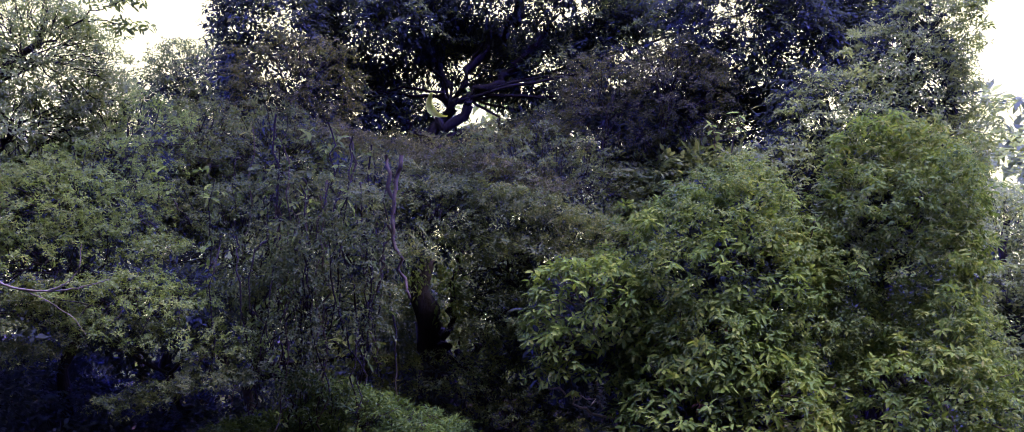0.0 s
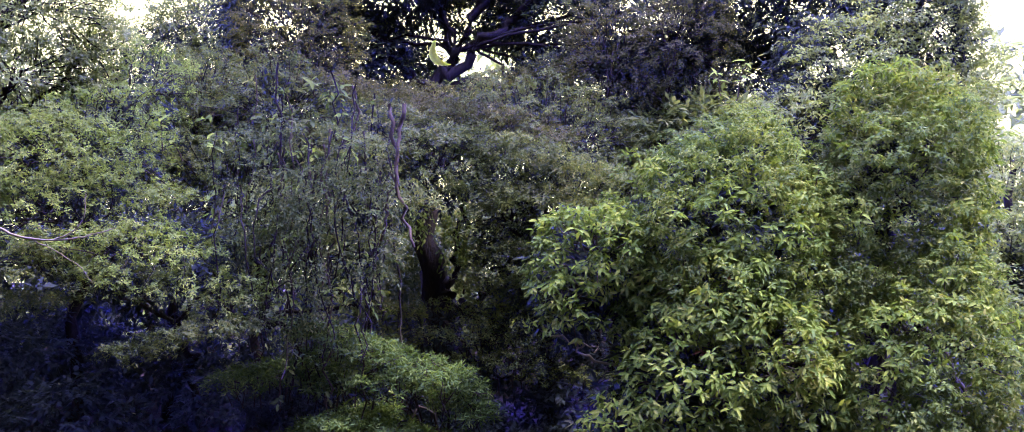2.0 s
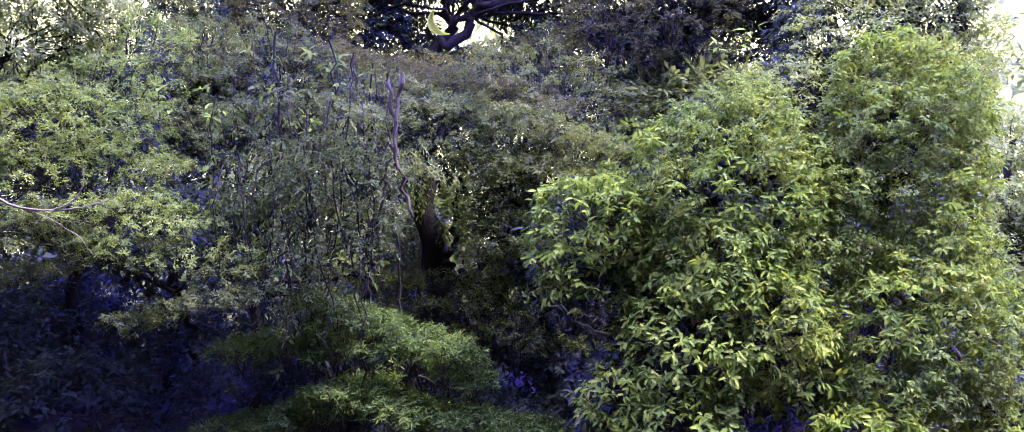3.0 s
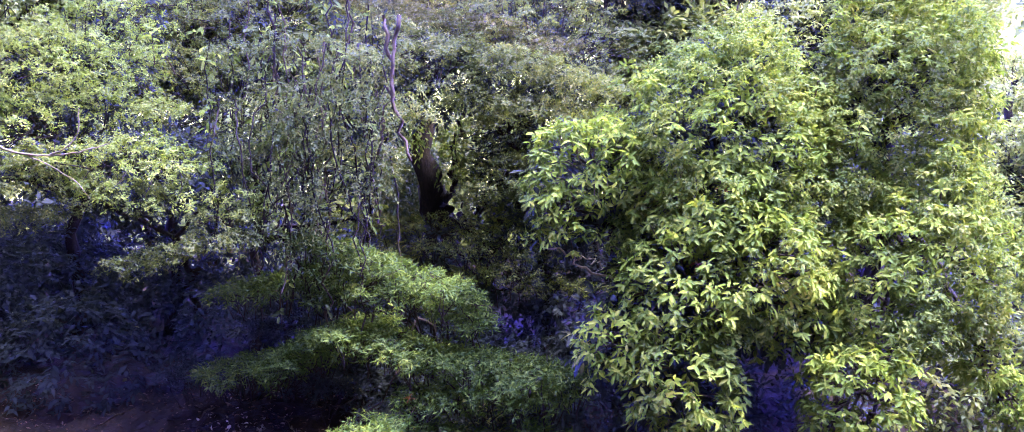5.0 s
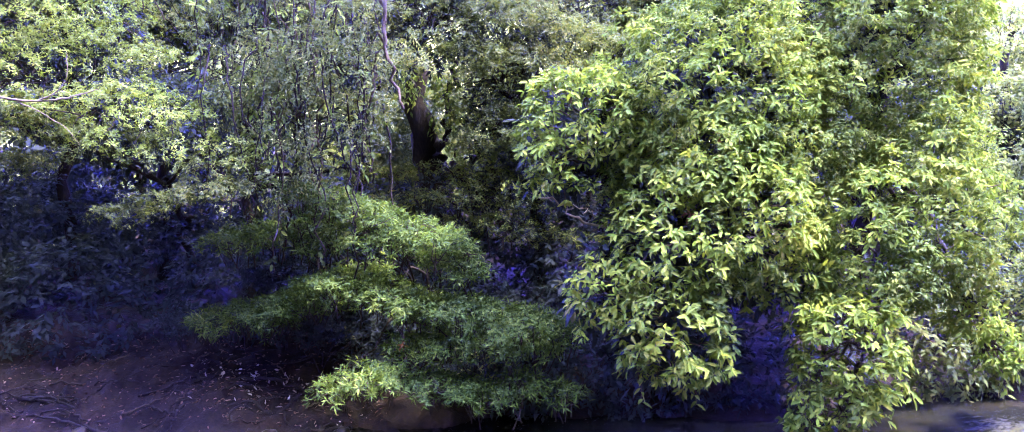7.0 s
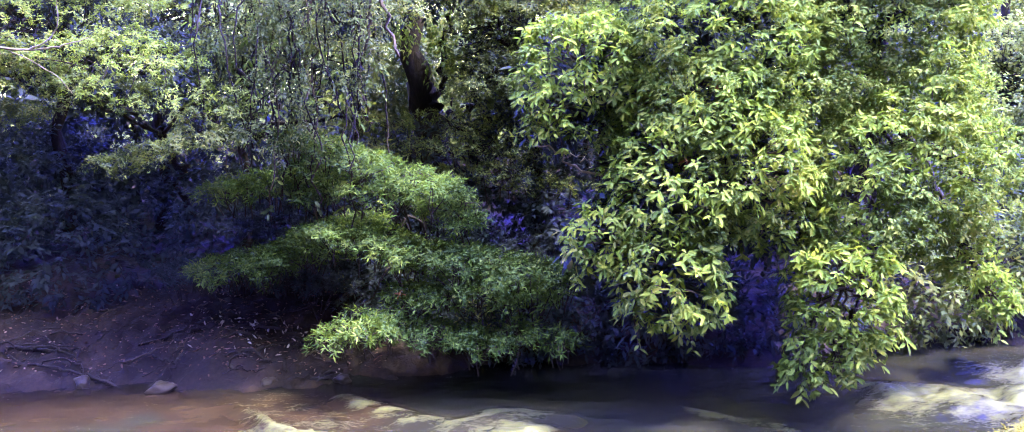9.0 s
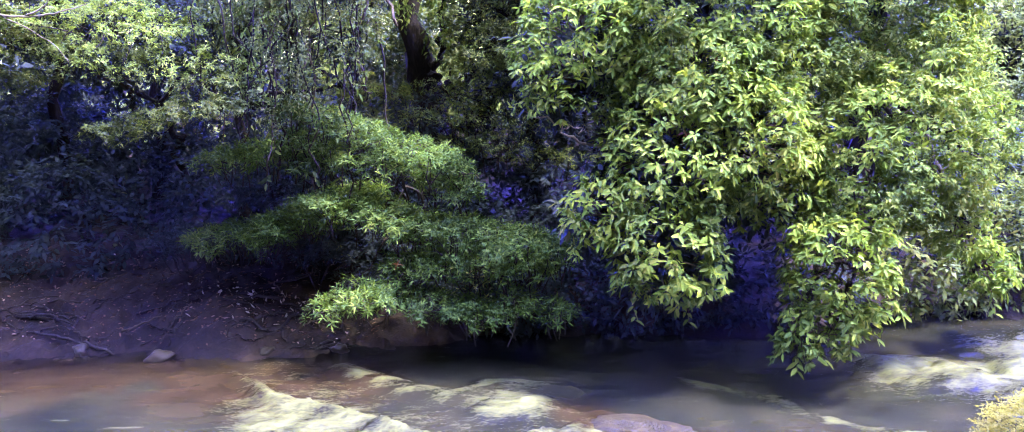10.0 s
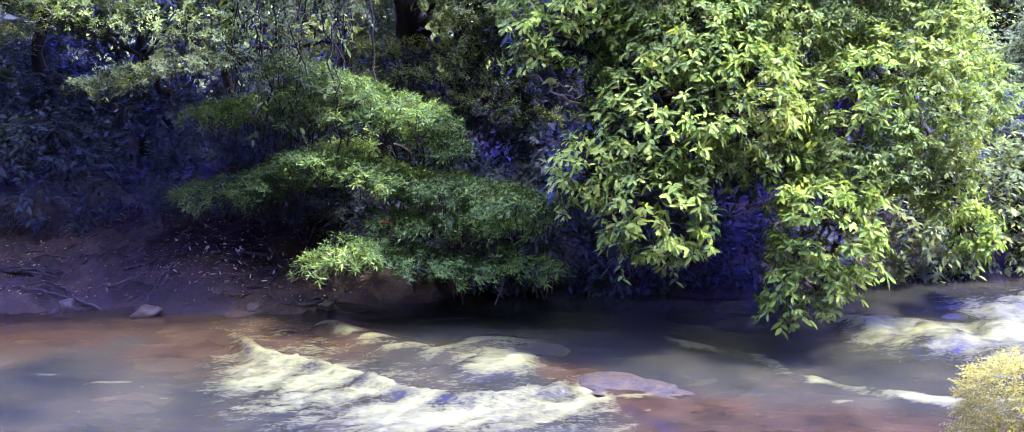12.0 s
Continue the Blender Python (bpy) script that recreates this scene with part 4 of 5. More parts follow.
# mostly hidden canopy added further back to keep skylight off the ground
for k, (blobs, foot) in enumerate((([(-6.4, 11.8, 4.5, 1.2, 1.2, 0.55), (-4.7, 12.0, 4.7, 1.2, 1.2, 0.55), (-3.0, 12.2, 4.8, 1.2, 1.2, 0.55)], (-4.8, 12.8)),
                                   ([(2.4, 11.6, 4.3, 1.3, 1.2, 0.6), (4.3, 12.0, 4.5, 1.2, 1.2, 0.6)], (4.2, 12.9)))):
    ct = tree("small_tree", foot, "added understorey tree under the big crowns, shutting out skylight", "tree", "understorey trees")
    x, y = foot
    z0 = floor_at(x, y)
    limbs(ct, BARK, [([(x, y, z0), (x + 0.1, y, z0 + 1.6), (x, y - 0.4, 4.4)], [0.1, 0.08, 0.03])])
    branches_to(ct, BARK, (x + 0.05, y - 0.1, z0 + 2.0), blobs, 0.035, 36 + k)
    crown("crown", blobs, SMALL, ct, 120, 7, 0.12, 0.05, 0.22, "simple", seed=141 + k, gaps=0.2, lump=0.3, back=1.0)
    settle(ct)

# fresh trees where the light comes in
LEFT = [(-4.27, 9.01, 4.01, 0.86, 0.68, 0.59), (-4.22, 8.6, 3.34, 0.75, 0.6, 0.44), (-3.42, 8.6, 3.03, 0.81, 0.65, 0.38),
    (-4.26, 9.83, 4.69, 0.64, 0.52, 0.57)]
left_tree = tree("tree", (-5.9, 12.4), "tree with fresh yellow-green leaves over the bank", "tree", "trees on the far bank")
limbs(left_tree, BARK, [([(-5.9, 12.4, 0.8), (-5.7, 12.0, 2.5), (-5.2, 11.3, 4.6)], [0.11, 0.08, 0.03])])
branches_to(left_tree, BARK, (-5.5, 11.2, 2.8), LEFT, 0.035, 51)
sprays("outer_crown", plates([(-4.47, 8.4, 3.7), (-3.77, 8.3, 3.83), (-3.22, 8.3, 3.56)], 0.3, 0.32, 0.08) + plates([(-4.21, 8.2, 3.1), (-3.52, 8.1, 3.23), (-3.1, 8.1, 3.01)], 0.3, 0.32, 0.08) + plates([(-4.7, 8.5, 2.85), (-4.1, 8.4, 2.95), (-3.5, 8.4, 2.8)], 0.26, 0.32, 0.08) + plates([(-3.4, 8.5, 2.72), (-2.9, 8.5, 2.78), (-2.45, 8.6, 2.62)], 0.26, 0.32, 0.08) + plates([(-4.81, 8.5, 4.16), (-4.15, 8.5, 4.3), (-3.56, 8.5, 4.09)], 0.3, 0.32, 0.08), OLIVE, left_tree, 0.17, 0.14, 15, 8, 0.036, 0.0135, seed=53, lump=0.8, droop=0.35, low=-0.3)
sprays("crown", LEFT, FRESH, left_tree, 0.17, 0.15, 18, 8, 0.036, 0.0135, seed=51, lump=0.85, droop=0.4, wood=BARK)
# shadow behind the fresh leaves is carried by this darker leaf colour
crown("inner_crown", [(x, y + 0.25, z, a * 0.8, b * 0.7, c * 0.8) for x, y, z, a, b, c in LEFT], SHADED, left_tree, 110, 7, 0.08, 0.034, 0.2, "simple", seed=54, gaps=0.3)
settle(left_tree)

LEFT_TOP = [(-5.06, 9.5, 5.68, 0.76, 0.61, 0.7), (-5.28, 9.6, 4.93, 0.77, 0.62, 0.63), (-4.73, 10, 5.3, 0.51, 0.41, 0.44)]
left_top = tree("tree", (-6.3, 9.9), "leafy tree reaching out over the river bank", "tree", "trees on the far bank")
limbs(left_top, BARK, [([(-6.3, 9.9, 0.5), (-6.2, 9.9, 3), (-5.7, 9.7, 5), (-5.0, 9.5, 6.0)], [0.13, 0.1, 0.06, 0.03])])
branches_to(left_top, BARK, (-6.0, 9.8, 4.2), LEFT_TOP, 0.035, 61)
# leaf colour lightened here in place of haze
sprays("crown", LEFT_TOP, HAZED, left_top, 0.13, 0.14, 13, 7, 0.05, 0.019, seed=61, lump=0.6, droop=0.4, back=0.7, wood=BARK)
crown("inner_crown", [(x, y + 0.2, z, a * 0.8, b * 0.6, c * 0.8) for x, y, z, a, b, c in LEFT_TOP], OLIVE, left_top, 130, 7, 0.07, 0.027, 0.2, "simple", seed=63, gaps=0.4)
limbs(left_top, BARK, [([(-5.0, 9.5, 5.8), (-4.5, 9.3, 6.0), (-3.85, 9.1, 5.92)], [0.012, 0.01, 0.004]), ([(-4.5, 9.3, 6.0), (-4.2, 9.2, 6.12), (-3.7, 9.15, 6.25)], [0.008, 0.006, 0.003])], "twig", 5)
sprays("tip_spray", plates([(-4.45, 9.25, 6.0), (-3.85, 9.1, 5.9)], 0.12, 0.14, 0.06) + plates([(-4.2, 9.2, 6.15), (-3.72, 9.15, 6.26)], 0.1, 0.12, 0.05), OLIVE, left_top, 0.13, 0.09, 3, 6, 0.085, 0.03, "broad", seed=65, droop=0.6, back=0.8)
settle(left_top)

LEFT_LOW = [(-4.35, 8.35, 2.92, 0.55, 0.5, 0.18), (-3.7, 8.49, 2.75, 0.5, 0.4, 0.16), (-2.63, 8.6, 2.5, 0.35, 0.35, 0.18)]
left_low = tree("shrub", (-4.3, 12.4), "low spreading shrub over the shaded bank", "shrub", "shrubs on the far bank")
limbs(left_low, BARK, [([(-4.3, 12.4, 0.9), (-4.2, 12.0, 1.7), (-4.0, 10.8, 2.3)], [0.06, 0.05, 0.03])])
branches_to(left_low, BARK, (-4.0, 10.8, 2.3), LEFT_LOW, 0.025, 71)
sprays("outer_crown", plates([(-3.48, 8.3, 2.14), (-3.1, 8.3, 2.24), (-2.55, 8.4, 2.36)], 0.2, 0.28, 0.07) + plates([(-4.98, 8.6, 2.48), (-4.49, 8.6, 2.6)], 0.34, 0.4, 0.1), SMALL, left_low, 0.11, 0.12, 14, 8, 0.04, 0.0135, seed=73, lump=0.6, droop=0.25, low=-0.2)
sprays("crown", LEFT_LOW, SMALL, left_low, 0.13, 0.13, 14, 8, 0.038, 0.0135, seed=71, lump=0.5, droop=0.3)
settle(left_low)

# shrub in flat tiers of narrow leaves
TIERS = (plates([(-2.0, 9.0, 2.3), (-1.4, 8.9, 2.1), (-0.85, 8.75, 1.93), (-0.44, 8.65, 1.76)], 0.2, 0.28, 0.05)
         + plates([(-1.0, 8.75, 1.8), (-0.66, 8.7, 1.68), (-0.4, 8.6, 1.55)], 0.16, 0.22, 0.05)
         + plates([(-1.95, 8.9, 2.02), (-1.4, 8.8, 1.8)], 0.16, 0.2, 0.05)
         + plates([(-2.71, 9.3, 1.78), (-2.32, 9.3, 1.86), (-1.84, 9.2, 1.77)], 0.25, 0.34, 0.07)
         + plates([(-2.98, 9.4, 0.94), (-2.54, 9.3, 1.01), (-2.05, 9.2, 1.17), (-1.44, 9.1, 1.45)], 0.26, 0.34, 0.07)
         + plates([(-1.62, 8.8, 1.4), (-1.19, 8.7, 1.31), (-0.76, 8.7, 1.18), (-0.14, 8.6, 1.14), (0.39, 8.5, 1.02)], 0.25, 0.36, 0.07)
         + plates([(-0.85, 8.6, 0.84), (-0.26, 8.5, 0.89), (0.29, 8.5, 0.85)], 0.24, 0.32, 0.06)
         + plates([(-1.48, 8.2, 0.57), (-1.27, 8.15, 0.66), (-1.06, 8.15, 0.58)], 0.18, 0.28, 0.08)
         + plates([(-0.66, 8.3, 0.54), (-0.26, 8.25, 0.47), (0.1, 8.25, 0.55), (0.46, 8.2, 0.5)], 0.2, 0.28, 0.07))
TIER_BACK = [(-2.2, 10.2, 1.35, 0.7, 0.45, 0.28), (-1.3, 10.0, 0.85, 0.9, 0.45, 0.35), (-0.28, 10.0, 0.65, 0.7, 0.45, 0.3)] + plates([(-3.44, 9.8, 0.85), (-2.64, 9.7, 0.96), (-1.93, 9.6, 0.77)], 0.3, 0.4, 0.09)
tiers = tree("tiered_shrub", (-0.9, 10.2), "green shrub with flat tiers of narrow drooping leaves", "shrub", "shrubs on the far bank")
limbs(tiers, BARK, [([(-0.9, 10.2, 0.3), (-0.8, 10.0, 1.0), (-1.1, 9.8, 1.9)], [0.07, 0.05, 0.02]), ([(-0.8, 10.1, 0.5), (-0.3, 9.7, 0.9), (0.1, 9.3, 1.0)], [0.05, 0.04, 0.015])])
branches_to(tiers, BARK, (-0.85, 10.0, 0.9), TIERS[1::4], 0.018, 81)
sprays("crown", TIERS, LANCE, tiers, 0.1, 0.12, 11, 8, 0.068, 0.0145, seed=81, lump=0.5, droop=0.2, lift=0.3, low=-0.2, dome=0.06, back=0.4, wood=BARK)
# same shrub in a darker leaf: the canopy's shade is put into colour
sprays("inner_crown", TIER_BACK, SHADED, tiers, 0.14, 0.15, 11, 8, 0.066, 0.0145, seed=83, lump=0.5, droop=0.25, low=-0.4, wood=BARK)
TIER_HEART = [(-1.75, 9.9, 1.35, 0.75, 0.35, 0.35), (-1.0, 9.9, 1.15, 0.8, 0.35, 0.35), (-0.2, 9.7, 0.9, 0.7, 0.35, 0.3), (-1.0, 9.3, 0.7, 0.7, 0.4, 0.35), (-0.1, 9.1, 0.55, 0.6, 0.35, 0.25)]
# dark gaps between tiers come from this shade-coloured filling
sprays("heart_crown", [(x, y + 0.25, z, a, b, c) for x, y, z, a, b, c in TIER_HEART], SHADED, tiers, 0.17, 0.15, 10, 8, 0.062, 0.015, seed=87, lump=0.5, droop=0.3)
crown("core", [(x, y + 0.4, z, a * 0.9, b * 0.6, c * 0.8) for x, y, z, a, b, c in TIER_HEART], SHADED, tiers, 130, 7, 0.09, 0.035, 0.2, "simple", seed=88, gaps=0.2)
foreground_leaves(tiers, TIERS, LANCE_ONE, 300, 0.072, 0.015, "lance", 0.2, 38, 8, 85)
settle(tiers)

# big-leaved trees that hang over the rapids
OVERHANG = [(1.89, 8.7, 2.96, 1.08, 0.91, 1.14), (1.42, 8.05, 1.95, 0.56, 0.7, 0.62), (1.36, 7.7, 1.2, 0.42, 0.42, 0.5), (0.73, 8.4, 2.96, 0.55, 0.46, 0.42),
            (0.84, 7.9, 1.5, 0.26, 0.3, 0.34), (2.15, 8.95, 3.82, 0.48, 0.5, 0.55), (2.38, 8.1, 1.75, 0.45, 0.4, 0.4), (0.45, 8.2, 2.55, 0.3, 0.26, 0.28),
            (2.1, 8.1, 2.05, 0.52, 0.68, 0.68), (1.7, 8.2, 2.65, 0.7, 0.55, 0.4)]
over = tree("overhanging_tree", (2.0, 10.4), "tree with big glossy leaves hanging over the rapids", "tree", "trees over the river")
limbs(over, BARK, [([(2.0, 10.4, 0.3), (2.0, 10.0, 1.6), (1.9, 9.2, 2.9), (2.1, 9.0, 3.9)], [0.16, 0.12, 0.08, 0.03])])
branches_to(over, BARK, (2.0, 9.8, 1.9), OVERHANG, 0.04, 91)
limbs(over, TWIG, [([(1.1, 8.5, 1.9), (0.7, 8.2, 2.08), (0.525, 8.15, 2.18), (0.38, 8.12, 2.29), (0.2, 8.1, 2.32)], [0.015, 0.012, 0.01, 0.008, 0.004]), ([(0.525, 8.15, 2.18), (0.66, 8.05, 2.2), (0.74, 8.0, 2.12)], [0.007, 0.006, 0.003])], "twig", 5)
sprays("upper_crown", [OVERHANG[0], OVERHANG[5]], VINE, over, 0.14, 0.125, 13, 7, 0.047, 0.0195, seed=97, lump=0.45, droop=0.6, dome=0.06)
sprays("crown", OVERHANG[1:5] + OVERHANG[6:], BROAD, over, 0.13, 0.11, 6, 7, 0.083, 0.0285, "broad", loose=0.2, seed=91, lump=0.4, droop=0.7, dome=0.05, wood=PALE_BARK)
sprays("climbing_creeper", OVERHANG[8:], VINE, over, 0.15, 0.12, 12, 6, 0.042, 0.0175, seed=98, lump=0.5, droop=0.6)
sprays("upper_sprays", [OVERHANG[0], OVERHANG[5]], BROAD, over, 0.17, 0.11, 6, 7, 0.08, 0.0275, "broad", loose=0.2, seed=99, lump=0.45, droop=0.6)
# dark gaps between the big leaves: shade set by leaf colour
crown("inner_crown", [(x, y + 0.25, z, a * 0.75, b * 0.7, c * 0.75) for x, y, z, a, b, c in OVERHANG], SHADED, over, 110, 6, 0.11, 0.045, 0.2, seed=93, gaps=0.25)
foreground_leaves(over, OVERHANG[1:5] + OVERHANG[6:], BROAD_ONE, 300, 0.084, 0.029, "broad", 0.7, 43, 7, 95)
settle(over)

COLUMN = [(3.75, 9.0, 3.6, 0.76, 0.8, 1.25), (3.2, 8.25, 1.95, 0.5, 0.65, 0.75), (2.84, 7.6, 1.04, 0.42, 0.4, 0.5), (4.21, 8.5, 2.0, 0.42, 0.6, 0.6),
          (4.1, 8.2, 1.25, 0.24, 0.25, 0.26), (4.57, 8.6, 0.8, 0.22, 0.2, 0.24), (3.8, 8.35, 2.15, 0.55, 0.65, 0.9), (2.47, 7.42, 0.5, 0.15, 0.15, 0.2), (2.78, 7.48, 0.62, 0.24, 0.2, 0.24)]
COLUMN_UP = [(4.62, 10.2, 5.59, 0.58, 0.8, 1.2), (3.72, 10, 4.95, 0.91, 0.73, 0.87), (4.5, 9.8, 4.4, 0.45, 0.6, 0.8), (2.92, 9.6, 4.17, 0.56, 0.56, 0.7), (3.69, 9.5, 3.95, 0.9, 0.72, 0.62)]
col = tree("overhanging_tree", (4.2, 11.0), "tall tree draped in creepers down to the rapids", "tree", "trees over the river")
limbs(col, BARK, [([(4.2, 11.0, 0.4), (4.2, 10.8, 2.4), (4.4, 10.4, 4.4), (4.7, 10.3, 6.2)], [0.2, 0.15, 0.1, 0.03])])
branches_to(col, BARK, (4.2, 10.6, 2.6), COLUMN, 0.04, 101)
branches_to(col, BARK, (4.3, 10.5, 3.8), COLUMN_UP, 0.04, 102)
sprays("crown", COLUMN[2:3] + COLUMN[4:6] + COLUMN[7:], BROAD, col, 0.125, 0.105, 6, 7, 0.081, 0.028, "broad", loose=0.2, seed=103, lump=0.4, droop=0.7, wood=PALE_BARK)
sprays("middle_crown", [COLUMN[1], COLUMN[3], COLUMN[6]], VINE, col, 0.145, 0.125, 12, 7, 0.052, 0.02, seed=104, lump=0.5, droop=0.6)
sprays("middle_sprays", [COLUMN[0], COLUMN[1], COLUMN[6]], BROAD, col, 0.17, 0.11, 6, 7, 0.079, 0.027, "broad", loose=0.2, seed=110, lump=0.5, droop=0.65)
# upper leaves paler than those below: glare painted into their tone
sprays("upper_crown", COLUMN_UP, HAZED, col, 0.14, 0.135, 13, 7, 0.056, 0.021, seed=105, lump=0.75, droop=0.5)
sprays("outer_crown", COLUMN[:1], VINE, col, 0.145, 0.13, 12, 7, 0.054, 0.021, seed=106, lump=0.8, droop=0.6)
# darker filler leaves, with the creepers' shade in their colour
crown("inner_crown", [(x, y + 0.3, z, a * 0.85, b * 0.6, c * 0.85) for x, y, z, a, b, c in COLUMN_UP], SHADED, col, 190, 7, 0.09, 0.038, 0.2, "simple", seed=108, gaps=0.2)
foreground_leaves(col, COLUMN[1:], BROAD_ONE, 300, 0.082, 0.029, "broad", 0.7, 43, 7, 107)
settle(col)

# creepers and thin stems between the understorey trees
g = np.random.default_rng(300)
for k in range(26):
    x, y = g.uniform(-2.9, -1.35), g.uniform(8.65, 9.6)
    top, low = g.uniform(3.9, 5.0), g.uniform(1.3, 2.6)
    lean = g.normal() * 0.22
    vine = thing_at("hanging_vine", (x, y, top), "thin woody creeper hanging from the trees", "vine", "hanging creepers")
    mat = BARK if k % 3 else PALE_BARK
    r = g.uniform(0.005, 0.013)
    child("stem", tube_mesh("stem", [bent([(x, y, top), (x + lean * 0.5 + g.normal() * 0.05, y, (top + low) / 2), (x + lean, y + g.normal() * 0.1, low)], [r, r, r * 0.8], 18, 0.03, 300 + k)], mat, 5), vine)
    n = int(g.integers(5, 14))
    s = g.uniform(0, 1, n)
    P = np.column_stack([x + lean * s, np.full(n, y), top + (low - top) * s])
    N = unit(g.normal(size=(n, 3)) + np.array([0, -0.7, 0]))
    B, D, U, L, W = twig_leaves(P, N, 5, 0.085, 0.034, 0.12, 0.4)
    child("foliage", leaf_mesh("foliage", B, D, U, L, W, (SMALL, FRESH, VINE)[k % 3]), vine, kind="stuff")
    settle(vine)

for k, (x, lean) in enumerate(((-1.16, 0.05), (-1.02, -0.08))):
    vine = thing_at("hanging_vine", (x, 8.4, 4.4), "thick reddish brown creeper stem hanging from the trees", "vine", "hanging creepers")
    child("stem", tube_mesh("stem", [bent([(x, 8.4, 4.4), (x + lean, 8.38, 3.75), (x - lean, 8.42, 3.1)], [0.019, 0.017, 0.012], 20, 0.025, 350 + k)], PALE_BARK, 7), vine)
    settle(vine)

for k, (pts, rad) in enumerate((([(-3.3, 10.7, 2.32), (-2.7, 10.6, 2.3), (-2.05, 10.5, 2.28)], [0.045, 0.05, 0.04]), ([(-3.6, 11.2, 2.2), (-2.7, 11.0, 2.42), (-1.7, 10.9, 2.5)], [0.025, 0.025, 0.02]))):
    log = thing_at("fallen_trunk", pts[0], "dark fallen trunk caught between the trees", "fallen trunk")
    child("wood", tube_mesh("wood", [bent(pts, rad, 14, 0.02, 320 + k)], BARK, 8), log)
    settle(log)

# bare curved branch in front of the fresh leaves
bare = thing_at("bare_branch", (-5.6, 9.3, 4.1), "thin bare curved branch reaching over the bank", "branch")
child("stem", tube_mesh("stem", [bent([(-5.6, 9.3, 4.1), (-4.9, 8.2, 3.75), (-4.4, 7.5, 3.4), (-4.1, 7.4, 3.2), (-3.8, 7.4, 3.13), (-3.5, 7.4, 3.15), (-3.22, 7.4, 3.22)], [0.014, 0.012, 0.011, 0.010, 0.009, 0.007, 0.003], 40, 0.003, 331)], TWIG, 6), bare)
child("side_branch", tube_mesh("side_branch", [bent([(-3.72, 7.4, 3.13), (-3.55, 7.38, 3.2), (-3.46, 7.37, 3.32), (-3.45, 7.36, 3.5)], [0.007, 0.006, 0.005, 0.003], 18, 0.002, 332)], TWIG, 6), bare)
child("side_branch", tube_mesh("side_branch", [bent([(-3.9, 7.4, 3.14), (-3.65, 7.37, 3.02), (-3.45, 7.33, 2.9), (-3.36, 7.32, 2.78)], [0.005, 0.004, 0.003, 0.002], 18, 0.003, 333)], TWIG, 5), bare)
settle(bare)

# one long yellow leaf caught in the fork
curl = thing_at("hanging_leaf", (-1.02, 12.3, 5.75), "long curled yellow-green leaf hanging from a limb", "leaf")
s = np.linspace(0, 1, 15)
cx, cz = -1.08 + 0.17 * s ** 2 - 0.05 * np.sin(s * 5.5), 6.02 - 0.36 * np.sin(np.minimum(s * 1.25, 1) * 1.57) + 0.02 * s
wd = 0.05 * np.sin(np.pi * np.clip(s * 0.92 + 0.05, 0, 1)) ** 0.7 + 0.004
v = np.concatenate([np.column_stack([cx - wd, 12.3 - 0.02 + 0 * s, cz - wd * 0.3]), np.column_stack([cx, 12.32 + 0 * s, cz]), np.column_stack([cx + wd, 12.3 - 0.02 + 0 * s, cz + wd * 0.3])])
q = [[o + i, o + i + 1, o + 16 + i, o + 15 + i] for o in (0, 15) for i in range(14)]
child("blade", mesh_from("blade", v, q, YELLOW, True), curl)
settle(curl)

# bright young shoots and dangling sprays
def shoot(root, tip, leaves, length, width, material, label, seed):
    g = np.random.default_rng(seed)
    root, tip = np.array(root, float), np.array(tip, float)
    ob = thing_at("leafy_shoot", tuple(root), label, "shoot", "young shoots")
    stem = child("stem", tube_mesh("stem", [bent([root, (root + tip) / 2 + [0, 0, 0.03], tip], [0.007, 0.006, 0.003], 8, 0.006, seed)], PALE_BARK, 5), ob)
    axis = unit(tip - root)
    s = np.linspace(0, 1, 7)
    for k in range(leaves):
        an = k * 2.4 + g.uniform(-0.3, 0.3)
        a = unit(np.cross(axis, [0.3, 1, 0.1]))
        c = np.cross(axis, a)
        way = unit(axis * g.uniform(0.1, 0.6) + (a * math.cos(an) + c * math.sin(an)) + np.array([0, -0.25, -0.3]))
        up = unit(np.array([0, -0.4, 1.0]) + g.normal(size=3) * 0.2)
        side = unit(np.cross(up, way))
        up = np.cross(way, side)
        L = length * g.uniform(0.75, 1.15)
        w = width * 0.5 * np.sin(np.pi * s ** 0.8) ** 0.9
        rib = tip - axis * np.linalg.norm(tip - root) * 0.55 * (k / leaves) + way * (s * L)[:, None] - up * (0.22 * L * s ** 2)[:, None]
        v = np.concatenate([rib, rib + side * w[:, None] + up * (0.3 * w)[:, None], rib - side * w[:, None] + up * (0.3 * w)[:, None]])
        q = [[i, i + 1, 8 + i, 7 + i] for i in range(6)] + [[i + 1, i, 14 + i, 15 + i] for i in range(6)]
        child("leaf", mesh_from("leaf", v, q, material, True), stem)
    settle(ob)


